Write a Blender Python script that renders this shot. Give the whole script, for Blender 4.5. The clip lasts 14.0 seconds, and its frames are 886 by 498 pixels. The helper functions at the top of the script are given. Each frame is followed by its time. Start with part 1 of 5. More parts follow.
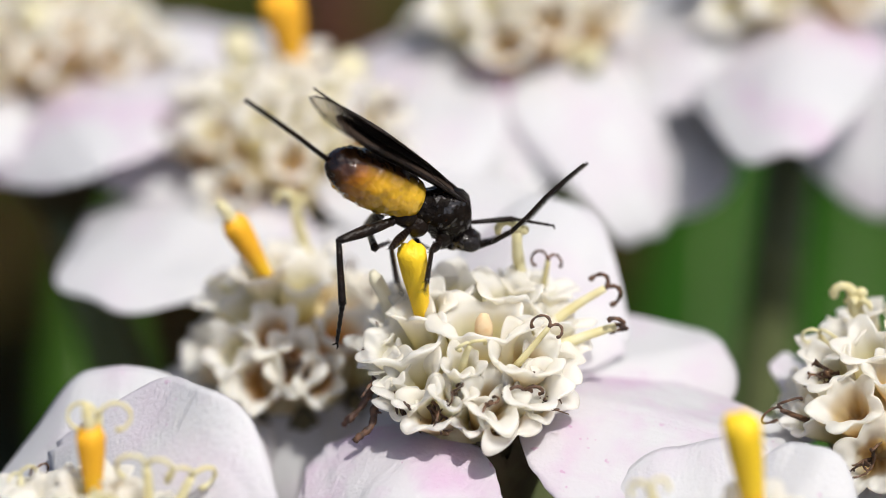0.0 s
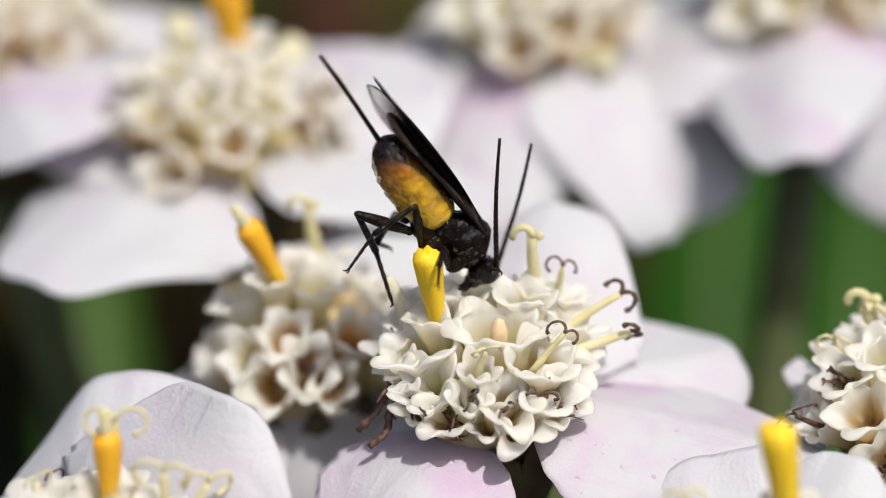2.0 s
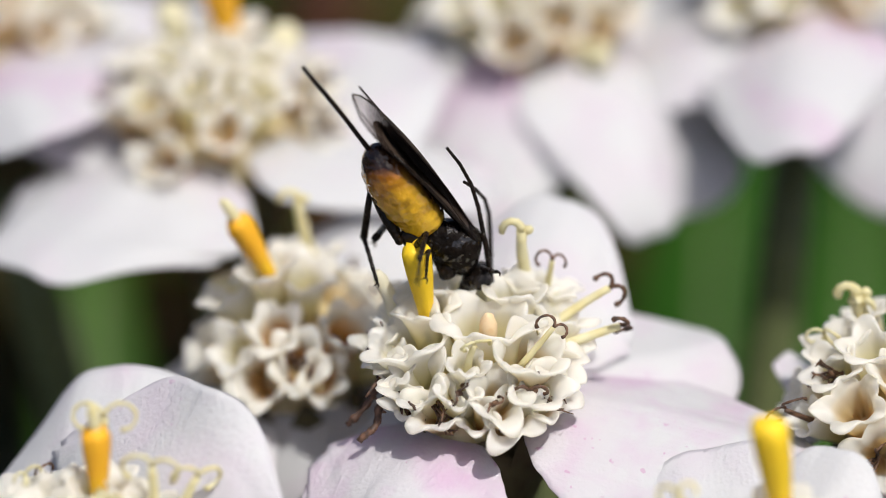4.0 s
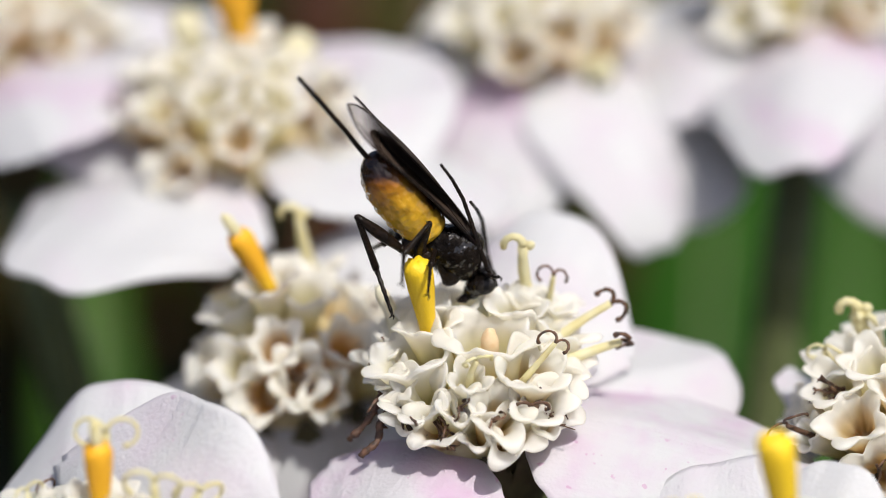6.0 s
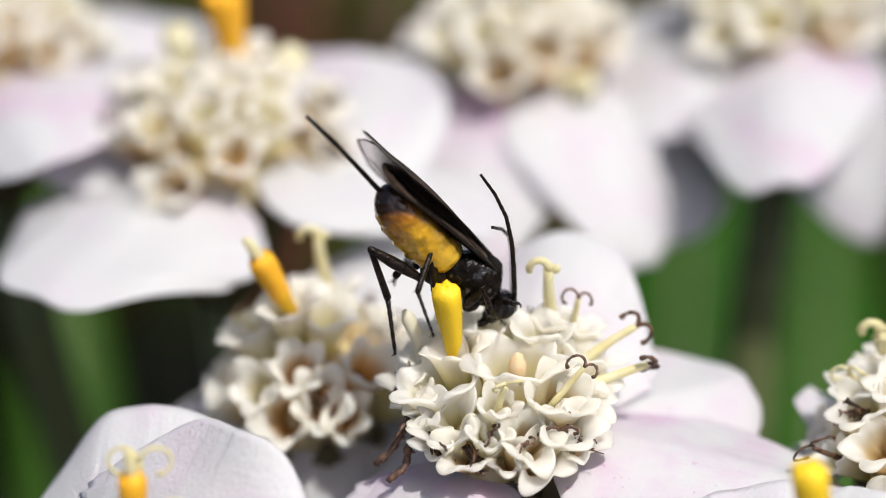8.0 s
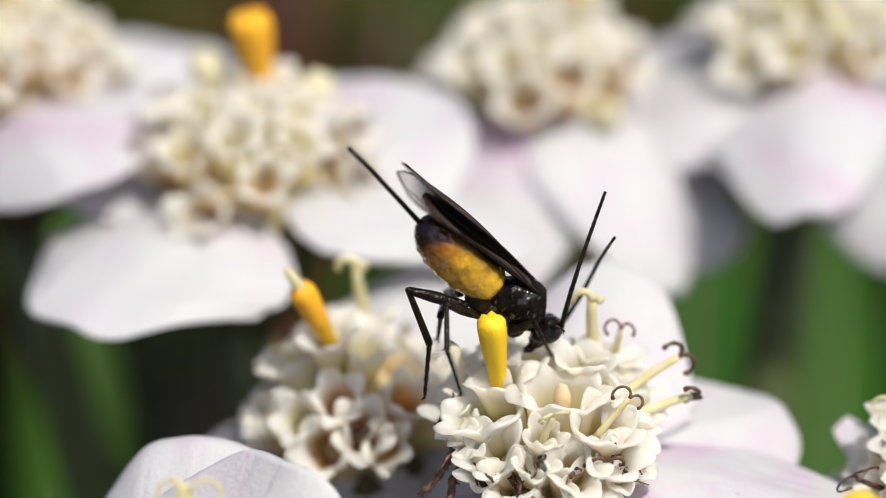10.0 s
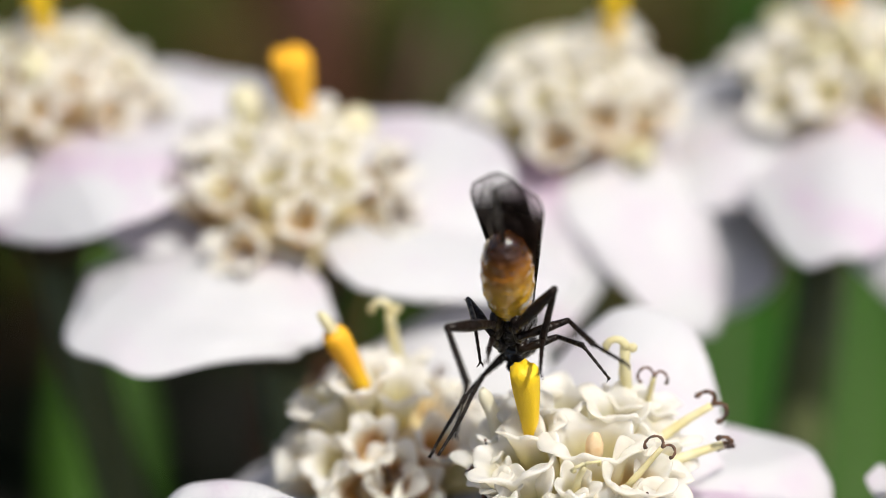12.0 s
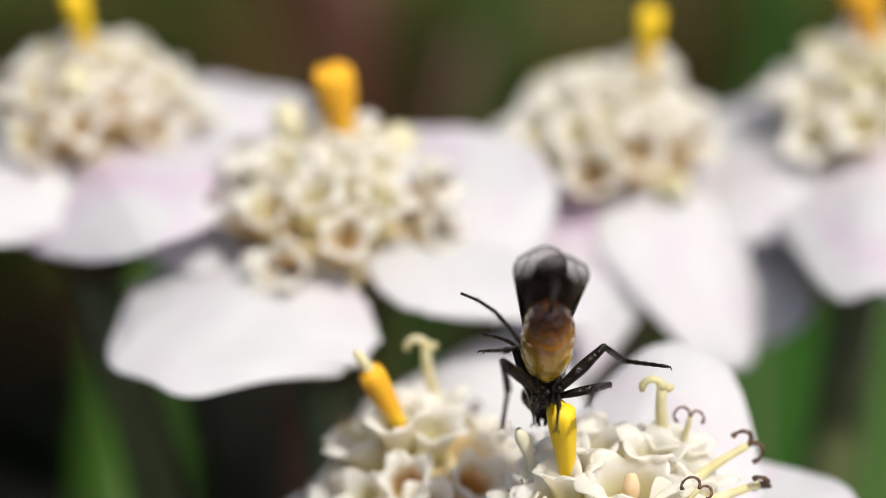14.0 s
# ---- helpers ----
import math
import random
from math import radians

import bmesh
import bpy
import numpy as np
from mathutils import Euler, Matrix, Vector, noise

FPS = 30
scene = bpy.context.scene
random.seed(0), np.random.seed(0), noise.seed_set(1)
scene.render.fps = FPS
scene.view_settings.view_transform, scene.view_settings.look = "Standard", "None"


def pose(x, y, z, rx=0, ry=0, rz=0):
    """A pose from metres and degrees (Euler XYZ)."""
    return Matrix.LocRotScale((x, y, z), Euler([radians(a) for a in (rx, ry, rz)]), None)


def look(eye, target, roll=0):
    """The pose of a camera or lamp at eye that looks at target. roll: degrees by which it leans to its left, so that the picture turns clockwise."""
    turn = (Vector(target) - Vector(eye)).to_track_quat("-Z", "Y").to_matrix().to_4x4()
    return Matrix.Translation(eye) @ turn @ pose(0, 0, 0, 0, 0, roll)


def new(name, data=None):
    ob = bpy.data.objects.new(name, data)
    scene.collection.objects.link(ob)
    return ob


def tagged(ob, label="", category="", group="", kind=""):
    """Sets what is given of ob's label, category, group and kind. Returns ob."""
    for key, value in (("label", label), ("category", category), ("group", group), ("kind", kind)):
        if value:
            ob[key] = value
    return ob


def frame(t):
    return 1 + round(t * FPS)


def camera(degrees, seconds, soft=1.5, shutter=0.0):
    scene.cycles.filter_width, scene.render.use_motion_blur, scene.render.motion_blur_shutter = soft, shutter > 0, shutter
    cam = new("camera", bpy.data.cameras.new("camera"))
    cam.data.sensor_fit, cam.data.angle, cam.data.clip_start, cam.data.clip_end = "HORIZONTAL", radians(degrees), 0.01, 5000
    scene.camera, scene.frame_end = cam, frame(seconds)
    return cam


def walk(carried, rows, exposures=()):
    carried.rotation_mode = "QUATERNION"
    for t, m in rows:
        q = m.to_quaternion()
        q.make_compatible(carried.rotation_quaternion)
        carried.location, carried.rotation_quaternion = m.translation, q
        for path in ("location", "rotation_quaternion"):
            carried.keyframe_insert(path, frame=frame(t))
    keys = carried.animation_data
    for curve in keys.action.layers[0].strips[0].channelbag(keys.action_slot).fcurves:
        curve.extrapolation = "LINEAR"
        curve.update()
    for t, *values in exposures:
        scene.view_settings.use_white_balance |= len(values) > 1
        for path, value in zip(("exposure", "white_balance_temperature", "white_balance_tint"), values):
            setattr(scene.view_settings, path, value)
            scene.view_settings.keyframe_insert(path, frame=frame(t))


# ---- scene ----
MM = 0.001

# ---- camera ----
cam = camera(12.0, 14.0, soft=0.8)
walk(cam, [
    (0, look((0.001701, -0.052796, 0.028486), (-0.000285, 0.000573, 0.001139), -1.11)),
    (0.5, look((0.002331, -0.053198, 0.027672), (-0.000691, 0.000353, 0.000780), -1.08)),
    (1, look((0.000994, -0.053049, 0.028027), (-0.000349, 0.000330, 0.000662), -0.65)),
    (1.5, look((-0.000336, -0.052768, 0.028570), (-0.000347, 0.000383, 0.000732), -0.24)),
    (2, look((0.001042, -0.052741, 0.028626), (-0.000500, 0.000608, 0.001211), -0.77)),
    (4.5, look((0.001546, -0.052643, 0.028779), (-0.000252, 0.000609, 0.001192), -1.00)),
    (5, look((0.002329, -0.052575, 0.028869), (-0.000167, 0.000783, 0.001544), -1.23)),
    (5.5, look((0.001856, -0.052583, 0.028875), (-0.000190, 0.000676, 0.001320), -1.02)),
    (6, look((0.001081, -0.052621, 0.028848), (-0.000370, 0.000675, 0.001327), -0.75)),
    (6.5, look((0.001185, -0.052740, 0.028616), (-0.000386, 0.000571, 0.001130), -0.51)),
    (7, look((0.000306, -0.052569, 0.028950), (-0.000652, 0.000526, 0.001022), -0.20)),
    (7.5, look((-0.000750, -0.052225, 0.029584), (-0.000725, 0.000770, 0.001449), 0.00)),
    (10, look((-0.003342, -0.051958, 0.029937), (-0.001358, 0.001100, 0.001993), 0.73)),
    (10.5, look((-0.004097, -0.051575, 0.030546), (-0.001526, 0.001338, 0.002374), 1.08)),
    (11, look((-0.003954, -0.051207, 0.031221), (-0.001530, 0.001566, 0.002776), 1.02)),
    (11.5, look((-0.004261, -0.051215, 0.031151), (-0.001618, 0.001480, 0.002580), 1.14)),
    (12, look((-0.003364, -0.051446, 0.030888), (-0.001840, 0.001429, 0.002569), 1.01)),
    (12.5, look((-0.003268, -0.051651, 0.030529), (-0.001887, 0.001281, 0.002310), 0.93)),
    (13, look((-0.003205, -0.051626, 0.030599), (-0.002016, 0.001342, 0.002440), 0.72)),
    (13.5, look((-0.003453, -0.051073, 0.031564), (-0.002281, 0.001653, 0.002952), 0.85)),
    (14, look((-0.003705, -0.050910, 0.031817), (-0.002362, 0.001727, 0.003050), 0.97)),
], exposures=[(0, -0.15, 6380, 10.3), (2, -0.23, 6380, 10.3), (4.5, -0.20, 6380, 10.3), (7.5, -0.11, 6400, 10.3), (10, -0.13, 6480, 9.6), (13, -0.06, 6500, 9.6), (14, -0.12, 6550, 9.6)])
cam.data.dof.use_dof = True
cam.data.dof.focus_distance = 0.0593
cam.data.dof.aperture_fstop = 52.0

# ---- sky and sun ----
SUN_AZ, SUN_EL = radians(141), radians(62)   # compass from +y towards +x; height
world = bpy.data.worlds.new("sky")
scene.world = world
world.use_nodes = True
wn = world.node_tree.nodes
sky = wn.new("ShaderNodeTexSky")
sky.sky_type = "NISHITA"
sky.sun_disc = False
sky.sun_elevation, sky.sun_rotation = SUN_EL, SUN_AZ
sky.air_density, sky.dust_density, sky.ozone_density = 0.7, 4.0, 0.6
world.node_tree.links.new(sky.outputs[0], wn["Background"].inputs[0])
wn["Background"].inputs[1].default_value = 0.125
sun_data = bpy.data.lights.new("sun", "SUN")
sun_data.energy, sun_data.angle, sun_data.color = 4.6, radians(0.6), (1.0, 0.955, 0.86)
sun = new("sun", sun_data)
to_sun = Vector((math.sin(SUN_AZ) * math.cos(SUN_EL), math.cos(SUN_AZ) * math.cos(SUN_EL), math.sin(SUN_EL)))
sun.matrix_world = look(to_sun * 0.5, (0, 0, 0))
scene.view_settings.exposure = 0.0


# ---- materials ----
class Mat:
    """A small builder for node materials."""

    def __init__(self, name, rough=0.5, metal=0.0):
        self.m = bpy.data.materials.new(name)
        self.m.use_nodes = True
        self.n, self.l = self.m.node_tree.nodes, self.m.node_tree.links
        self.p = self.n["Principled BSDF"]
        self.out = self.n["Material Output"]
        self.p.inputs["Roughness"].default_value = rough
        self.p.inputs["Metallic"].default_value = metal
        self.coord = self.n.new("ShaderNodeTexCoord")
        self.info = self.n.new("ShaderNodeObjectInfo")

    def link(self, a, b):
        self.l.new(a, b)
        return a

    def noise(self, size_mm, detail=3.0, stretch=(1, 1, 1), shift=True):
        """Noise with features of about size_mm, in the object's own space."""
        k = 1.0 / (size_mm * MM)
        mp = self.n.new("ShaderNodeMapping")
        mp.inputs["Scale"].default_value = [k * s for s in stretch]
        self.l.new(self.coord.outputs["Object"], mp.inputs["Vector"])
        tex = self.n.new("ShaderNodeTexNoise")
        tex.noise_dimensions = "4D" if shift else "3D"
        tex.inputs["Scale"].default_value = 1.0
        tex.inputs["Detail"].default_value = detail
        if shift:
            mul = self.math("MULTIPLY", self.info.outputs["Random"], 37.0)
            self.l.new(mul, tex.inputs["W"])
        self.l.new(mp.outputs[0], tex.inputs["Vector"])
        return tex.outputs["Fac"]

    def ramp(self, fac, *stops):
        r = self.n.new("ShaderNodeValToRGB")
        e = r.color_ramp.elements
        while len(e) < len(stops):
            e.new(0.5)
        for i, (pos, col) in enumerate(stops):
            e[i].position = pos
            e[i].color = (*col, 1)
        self.l.new(fac, r.inputs[0])
        return r.outputs[0]

    def math(self, op, a, b=0.0, c=None):
        m = self.n.new("ShaderNodeMath")
        m.operation = op
        for i, v in enumerate((a, b) if c is None else (a, b, c)):
            if isinstance(v, (int, float)):
                m.inputs[i].default_value = v
            else:
                self.l.new(v, m.inputs[i])
        return m.outputs[0]

    def mix(self, fac, a, b, blend="MIX"):
        m = self.n.new("ShaderNodeMix")
        m.data_type, m.blend_type = "RGBA", blend
        for i, v in ((0, fac), (6, a), (7, b)):
            if isinstance(v, (int, float)):
                m.inputs[i].default_value = v
            elif isinstance(v, tuple):
                m.inputs[i].default_value = (*v, 1)
            else:
                self.l.new(v, m.inputs[i])
        return m.outputs[2]

    def axis(self, which, lo, hi):
        """0..1 along one axis of the object's own space, lo and hi in mm."""
        s = self.n.new("ShaderNodeSeparateXYZ")
        self.l.new(self.coord.outputs["Object"], s.inputs[0])
        r = self.n.new("ShaderNodeMapRange")
        r.inputs[1].default_value, r.inputs[2].default_value = lo * MM, hi * MM
        self.l.new(s.outputs[which], r.inputs[0])
        return r.outputs[0]

    def color(self, c):
        if isinstance(c, tuple):
            self.p.inputs["Base Color"].default_value = (*c, 1)
        else:
            self.l.new(c, self.p.inputs["Base Color"])
        self.col = c

    def bump(self, height, depth_mm, strength=1.0):
        b = self.n.new("ShaderNodeBump")
        b.inputs["Strength"].default_value = strength
        b.inputs["Distance"].default_value = depth_mm * MM
        self.l.new(height, b.inputs["Height"])
        self.l.new(b.outputs[0], self.p.inputs["Normal"])
        self.l.new(b.outputs[0], self.p.inputs["Coat Normal"])

    def thin(self, amount, tint=None):
        """Lets light through, as petals and leaves do."""
        t = self.n.new("ShaderNodeBsdfTranslucent")
        c = tint or self.col
        if isinstance(c, tuple):
            t.inputs[0].default_value = (*c, 1)
        else:
            self.l.new(c, t.inputs[0])
        mx = self.n.new("ShaderNodeMixShader")
        mx.inputs[0].default_value = amount
        self.l.new(self.p.outputs[0], mx.inputs[1])
        self.l.new(t.outputs[0], mx.inputs[2])
        self.l.new(mx.outputs[0], self.out.inputs[0])


def petal_material(name, pink):
    m = Mat(name, 0.55)
    patch = m.noise(1.0, 3.0)
    flush = m.ramp(patch, (0.48, (0.72, 0.726, 0.752)), (0.72, tuple(np.array((0.72, 0.726, 0.752)) * (1 - pink) + np.array((0.68, 0.42, 0.66)) * pink)))
    fine = m.noise(0.09, 3.0)
    c = m.mix(m.math("MULTIPLY", fine, 0.25), flush, (0.80, 0.805, 0.83))
    base = m.math("SUBTRACT", 1.0, m.axis("X", 0.2, 1.9))
    c = m.mix(m.math("MULTIPLY", m.math("MULTIPLY", base, patch), 2.2 * max(0.0, pink - 0.25) ** 2), c, (0.70, 0.30, 0.66))
    dots = m.ramp(m.noise(0.14, 1.0), (0.715, (0, 0, 0)), (0.76, (1, 1, 1)))
    c = m.mix(m.math("MULTIPLY", dots, 0.55 * (0.3 + pink)), c, (0.60, 0.28, 0.52))
    m.color(c)
    veins = m.noise(0.16, 2.0, (0.12, 1, 1))
    m.bump(m.math("ADD", m.math("MULTIPLY", veins, 0.7), m.math("MULTIPLY", m.noise(0.06, 3.0), 0.5)), 0.045, 1.0)
    m.thin(0.4)
    return m.m


PETAL = petal_material("petal_white", 0.25)
PETAL_PINK = petal_material("petal_pink", 0.6)
PETAL_BLUSH = petal_material("petal_magenta", 0.95)


def corolla_material(name, deep, throat, lobe, stain=0.2):
    """Waxy translucent flesh: tinted down in the throat, milky on the lobes."""
    m = Mat(name, 0.45)
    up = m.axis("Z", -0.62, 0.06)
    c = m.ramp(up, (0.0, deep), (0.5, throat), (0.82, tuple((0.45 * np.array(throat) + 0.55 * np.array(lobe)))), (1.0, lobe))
    c = m.mix(m.math("MULTIPLY", m.noise(0.4, 3.0), 0.25), c, (0.95, 0.92, 0.76))
    tip = m.ramp(m.noise(0.40, 2.0), (0.66, (0, 0, 0)), (0.76, (1, 1, 1)))
    c = m.mix(m.math("MULTIPLY", tip, stain), c, (0.58, 0.40, 0.20))
    m.color(c)
    m.bump(m.noise(0.05, 3.0), 0.008, 0.35)
    m.p.inputs["Subsurface Weight"].default_value = 0.9
    m.p.inputs["Subsurface Radius"].default_value = (1.0, 0.95, 0.85)
    m.p.inputs["Subsurface Scale"].default_value = 0.38 * MM
    m.thin(0.42)
    return m.m


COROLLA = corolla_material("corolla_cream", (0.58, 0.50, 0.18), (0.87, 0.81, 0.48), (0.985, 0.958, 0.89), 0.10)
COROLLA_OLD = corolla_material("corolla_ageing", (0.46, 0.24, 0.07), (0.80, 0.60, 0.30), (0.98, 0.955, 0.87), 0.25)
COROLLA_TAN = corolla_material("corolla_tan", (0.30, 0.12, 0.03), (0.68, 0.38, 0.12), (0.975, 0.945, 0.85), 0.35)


def simple(name, c1, c2, size, rough=0.5, bump=0.01, thin=0.0, spec=0.5):
    m = Mat(name, rough)
    m.p.inputs["Specular IOR Level"].default_value = spec
    m.color(m.ramp(m.noise(size, 4.0), (0.3, c1), (0.7, c2)))
    m.bump(m.noise(size * 0.4, 3.0), bump, 0.8)
    if thin:
        m.thin(thin)
    return m.m


def anther_material(name, top, low=(0.80, 0.52, 0.02)):
    m = Mat(name, 0.6)
    up = m.axis("Z", -0.1, 1.0)
    c = m.ramp(up, (0.0, low), (0.45, tuple(0.96 * v for v in top)), (1.0, top))
    m.color(m.mix(m.math("MULTIPLY", m.noise(0.12, 3.0), 0.3), c, (0.93, 0.70, 0.05)))
    m.bump(m.math("ADD", m.noise(0.03, 2.0), m.math("MULTIPLY", m.noise(0.12, 2.0, (1, 1, 0.15)), 0.8)), 0.012, 0.8)
    m.thin(0.12)
    return m.m


ANTHER = anther_material("pollen_yellow", (0.90, 0.60, 0.008))
ANTHER_TWO = anther_material("pollen_yellow_orange", (0.92, 0.62, 0.015), (0.86, 0.36, 0.012))
ANTHER_ORANGE = anther_material("pollen_orange", (0.86, 0.40, 0.012))
STYLE_PALE = simple("style_pale", (0.78, 0.70, 0.36), (0.86, 0.83, 0.60), 0.25, 0.4, 0.01, 0.4)
ANTHER_PEACH = simple("anther_peach", (0.84, 0.62, 0.36), (0.93, 0.82, 0.62), 0.2, 0.4, 0.01, 0.3)
STAMEN_DARK = simple("stamen_dark", (0.010, 0.006, 0.005), (0.20, 0.10, 0.06), 0.07, 0.55, 0.02)
STYLE_BROWN = simple("style_withered", (0.012, 0.007, 0.005), (0.17, 0.085, 0.045), 0.09, 0.6, 0.015)
FILAMENT = simple("tube_cream", (0.55, 0.42, 0.18), (0.78, 0.70, 0.46), 0.2, 0.45, 0.01, 0.15)
FILAMENT_PALE = simple("tube_pale", (0.80, 0.76, 0.58), (0.88, 0.85, 0.72), 0.2, 0.45, 0.01, 0.35)
BUD_SKIN = simple("bud_cream_green", (0.66, 0.62, 0.34), (0.84, 0.80, 0.62), 0.2, 0.4, 0.012, 0.25)
BRACT = simple("bract_green", (0.06, 0.035, 0.018), (0.11, 0.10, 0.04), 0.5, 0.55, 0.02)
STALK = simple("stalk_green", (0.075, 0.10, 0.035), (0.15, 0.17, 0.07), 0.35, 0.55, 0.02)
LEAF = simple("leaf_green", (0.019, 0.080, 0.006), (0.040, 0.126, 0.012), 6.0, 0.62, 0.05, 0.4, spec=0.12)
LEAF_DARK = simple("grass_dark", (0.028, 0.078, 0.008), (0.06, 0.145, 0.015), 6.0, 0.5, 0.05, 0.3, spec=0.12)
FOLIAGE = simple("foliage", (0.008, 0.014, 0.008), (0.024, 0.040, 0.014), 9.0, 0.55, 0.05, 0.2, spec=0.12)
def meadow_material():
    m = Mat("meadow_leaves", 0.6)
    m.p.inputs["Specular IOR Level"].default_value = 0.12
    geo = m.n.new("ShaderNodeNewGeometry")
    c = m.ramp(geo.outputs["Random Per Island"], (0.0, (0.03, 0.085, 0.008)), (0.35, (0.065, 0.09, 0.014)), (0.65, (0.08, 0.065, 0.018)), (1.0, (0.085, 0.035, 0.015)))
    m.color(m.mix(m.math("MULTIPLY", m.noise(3.0, 3.0, shift=False), 0.4), c, (0.05, 0.06, 0.02)))
    m.thin(0.3)
    return m.m


MEADOW = meadow_material()
SOIL = simple("soil_and_litter", (0.014, 0.011, 0.010), (0.030, 0.030, 0.018), 12.0, 0.9, 1.0)
RUST_STEM = simple("stem_red_brown", (0.06, 0.022, 0.012), (0.10, 0.04, 0.02), 2.0, 0.5, 0.03)


def chitin(name, c1, c2, rough, size=0.12, spec=0.3, relief=0.075):
    m = Mat(name, rough)
    m.color(m.ramp(m.noise(size, 3.0), (0.35, c1), (0.7, c2)))
    m.bump(m.math("ADD", m.math("MULTIPLY", m.noise(0.05, 2.0), 0.35), m.noise(0.2, 2.0)), relief, 0.9)
    if relief < 0.06:
        pits = m.ramp(m.noise(0.10, 1.0), (0.55, (0.10,) * 3), (0.62, (1,) * 3))
        m.l.new(m.math("MULTIPLY", pits, spec), m.p.inputs["Specular IOR Level"])
    else:
        m.p.inputs["Specular IOR Level"].default_value = spec
    return m.m


BLACK = chitin("chitin_black", (0.004, 0.003, 0.0025), (0.012, 0.009, 0.007), 0.11, spec=0.9, relief=0.055)
LEG_BLACK = chitin("chitin_leg", (0.005, 0.0035, 0.003), (0.014, 0.008, 0.005), 0.32, spec=0.2)
EYE = chitin("compound_eye", (0.012, 0.010, 0.010), (0.02, 0.018, 0.018), 0.15, 0.05)


def abdomen_material():
    m = Mat("chitin_amber", 0.22)
    m.p.inputs["Specular IOR Level"].default_value = 0.12
    along = m.axis("X", -1.55, 0.0)
    c = m.ramp(m.math("ADD", along, m.math("MULTIPLY_ADD", m.noise(0.25, 2.0), 0.3, -0.15)), (0.0, (0.020, 0.008, 0.004)), (0.10, (0.06, 0.020, 0.005)), (0.26, (0.30, 0.11, 0.010)), (0.48, (0.56, 0.31, 0.018)), (1.0, (0.64, 0.40, 0.028)))
    back = m.math("ADD", m.axis("Z", 0.12, 0.30), m.math("MULTIPLY_ADD", m.noise(0.3, 2.0), 0.5, -0.25))
    c = m.mix(back, c, (0.035, 0.014, 0.006))
    low = m.ramp(m.noise(0.22, 2.0), (0.56, (0, 0, 0)), (0.70, (1, 1, 1)))
    c = m.mix(m.math("MULTIPLY", low, 0.45), c, (0.11, 0.045, 0.008))
    m.color(c)
    m.bump(m.math("ADD", m.noise(0.28, 3.0), m.math("MULTIPLY", m.noise(0.14, 1.0), 0.5)), 0.085, 1.0)
    m.p.inputs["Subsurface Weight"].default_value = 0.2
    m.p.inputs["Subsurface Radius"].default_value = (1.0, 0.5, 0.1)
    m.p.inputs["Subsurface Scale"].default_value = 0.12 * MM
    m.p.inputs["Coat Weight"].default_value = 1.0
    m.p.inputs["Coat Roughness"].default_value = 0.09
    return m.m


AMBER = abdomen_material()


def wing_material():
    m = Mat("wing_membrane", 0.3)
    m.p.inputs["Specular IOR Level"].default_value = 0.2
    m.color(m.ramp(m.noise(0.25, 2.0), (0.3, (0.034, 0.023, 0.017)), (0.7, (0.070, 0.050, 0.040))))
    t = m.n.new("ShaderNodeBsdfTransparent")
    t.inputs[0].default_value = (0.97, 0.96, 0.96, 1)
    mx = m.n.new("ShaderNodeMixShader")
    # smoky near the root, clearer at the tip
    clear = m.math("MULTIPLY_ADD", m.axis("X", -2.0, -2.6), 0.72, 0.06)
    m.l.new(clear, mx.inputs[0])
    m.l.new(m.p.outputs[0], mx.inputs[1])
    m.l.new(t.outputs[0], mx.inputs[2])
    m.l.new(mx.outputs[0], m.out.inputs[0])
    return m.m


WING = wing_material()


# ---- mesh helpers (all in mm) ----
def mesh_of(name, verts, faces, material, smooth=True):
    me = bpy.data.meshes.new(name)
    me.from_pydata([(v[0] * MM, v[1] * MM, v[2] * MM) for v in verts], [], faces)
    me.materials.append(material)
    if smooth:
        me.polygons.foreach_set("use_smooth", [True] * len(me.polygons))
    me.update()
    return me


def part(name, me, parent, m=None, label=""):
    """One mesh object under a thing or under a part, at the pose m (mm) in its space."""
    ob = new(name, me)
    ob.parent = parent
    if m is not None:
        ob.matrix_basis = m
    return tagged(ob, label)


def at_mm(x, y, z, rx=0, ry=0, rz=0):
    return pose(x * MM, y * MM, z * MM, rx, ry, rz)


def tube(points, radii, sides=8):
    """Verts and faces of a closed tube along points."""
    pts = [Vector(p) for p in points]
    verts, faces = [], []
    up = Vector((0.3, 0.2, 1)).normalized()
    for i, p in enumerate(pts):
        d = (pts[min(i + 1, len(pts) - 1)] - pts[max(i - 1, 0)]).normalized()
        a = d.cross(up)
        if a.length < 0.1:
            a = d.cross(Vector((1, 0, 0)))
        a.normalize()
        b = d.cross(a)
        up = a.cross(d)
        for k in range(sides):
            w = 2 * math.pi * k / sides
            verts.append(p + (a * math.cos(w) + b * math.sin(w)) * radii[i])
    n = len(pts)
    for i in range(n - 1):
        for k in range(sides):
            k2 = (k + 1) % sides
            faces.append((i * sides + k, i * sides + k2, (i + 1) * sides + k2, (i + 1) * sides + k))
    faces.append(tuple(range(sides))[::-1])
    faces.append(tuple((n - 1) * sides + k for k in range(sides)))
    return verts, faces


def joined(*pieces):
    verts, faces = [], []
    for v, f in pieces:
        o = len(verts)
        verts += list(v)
        faces += [tuple(i + o for i in q) for q in f]
    return verts, faces


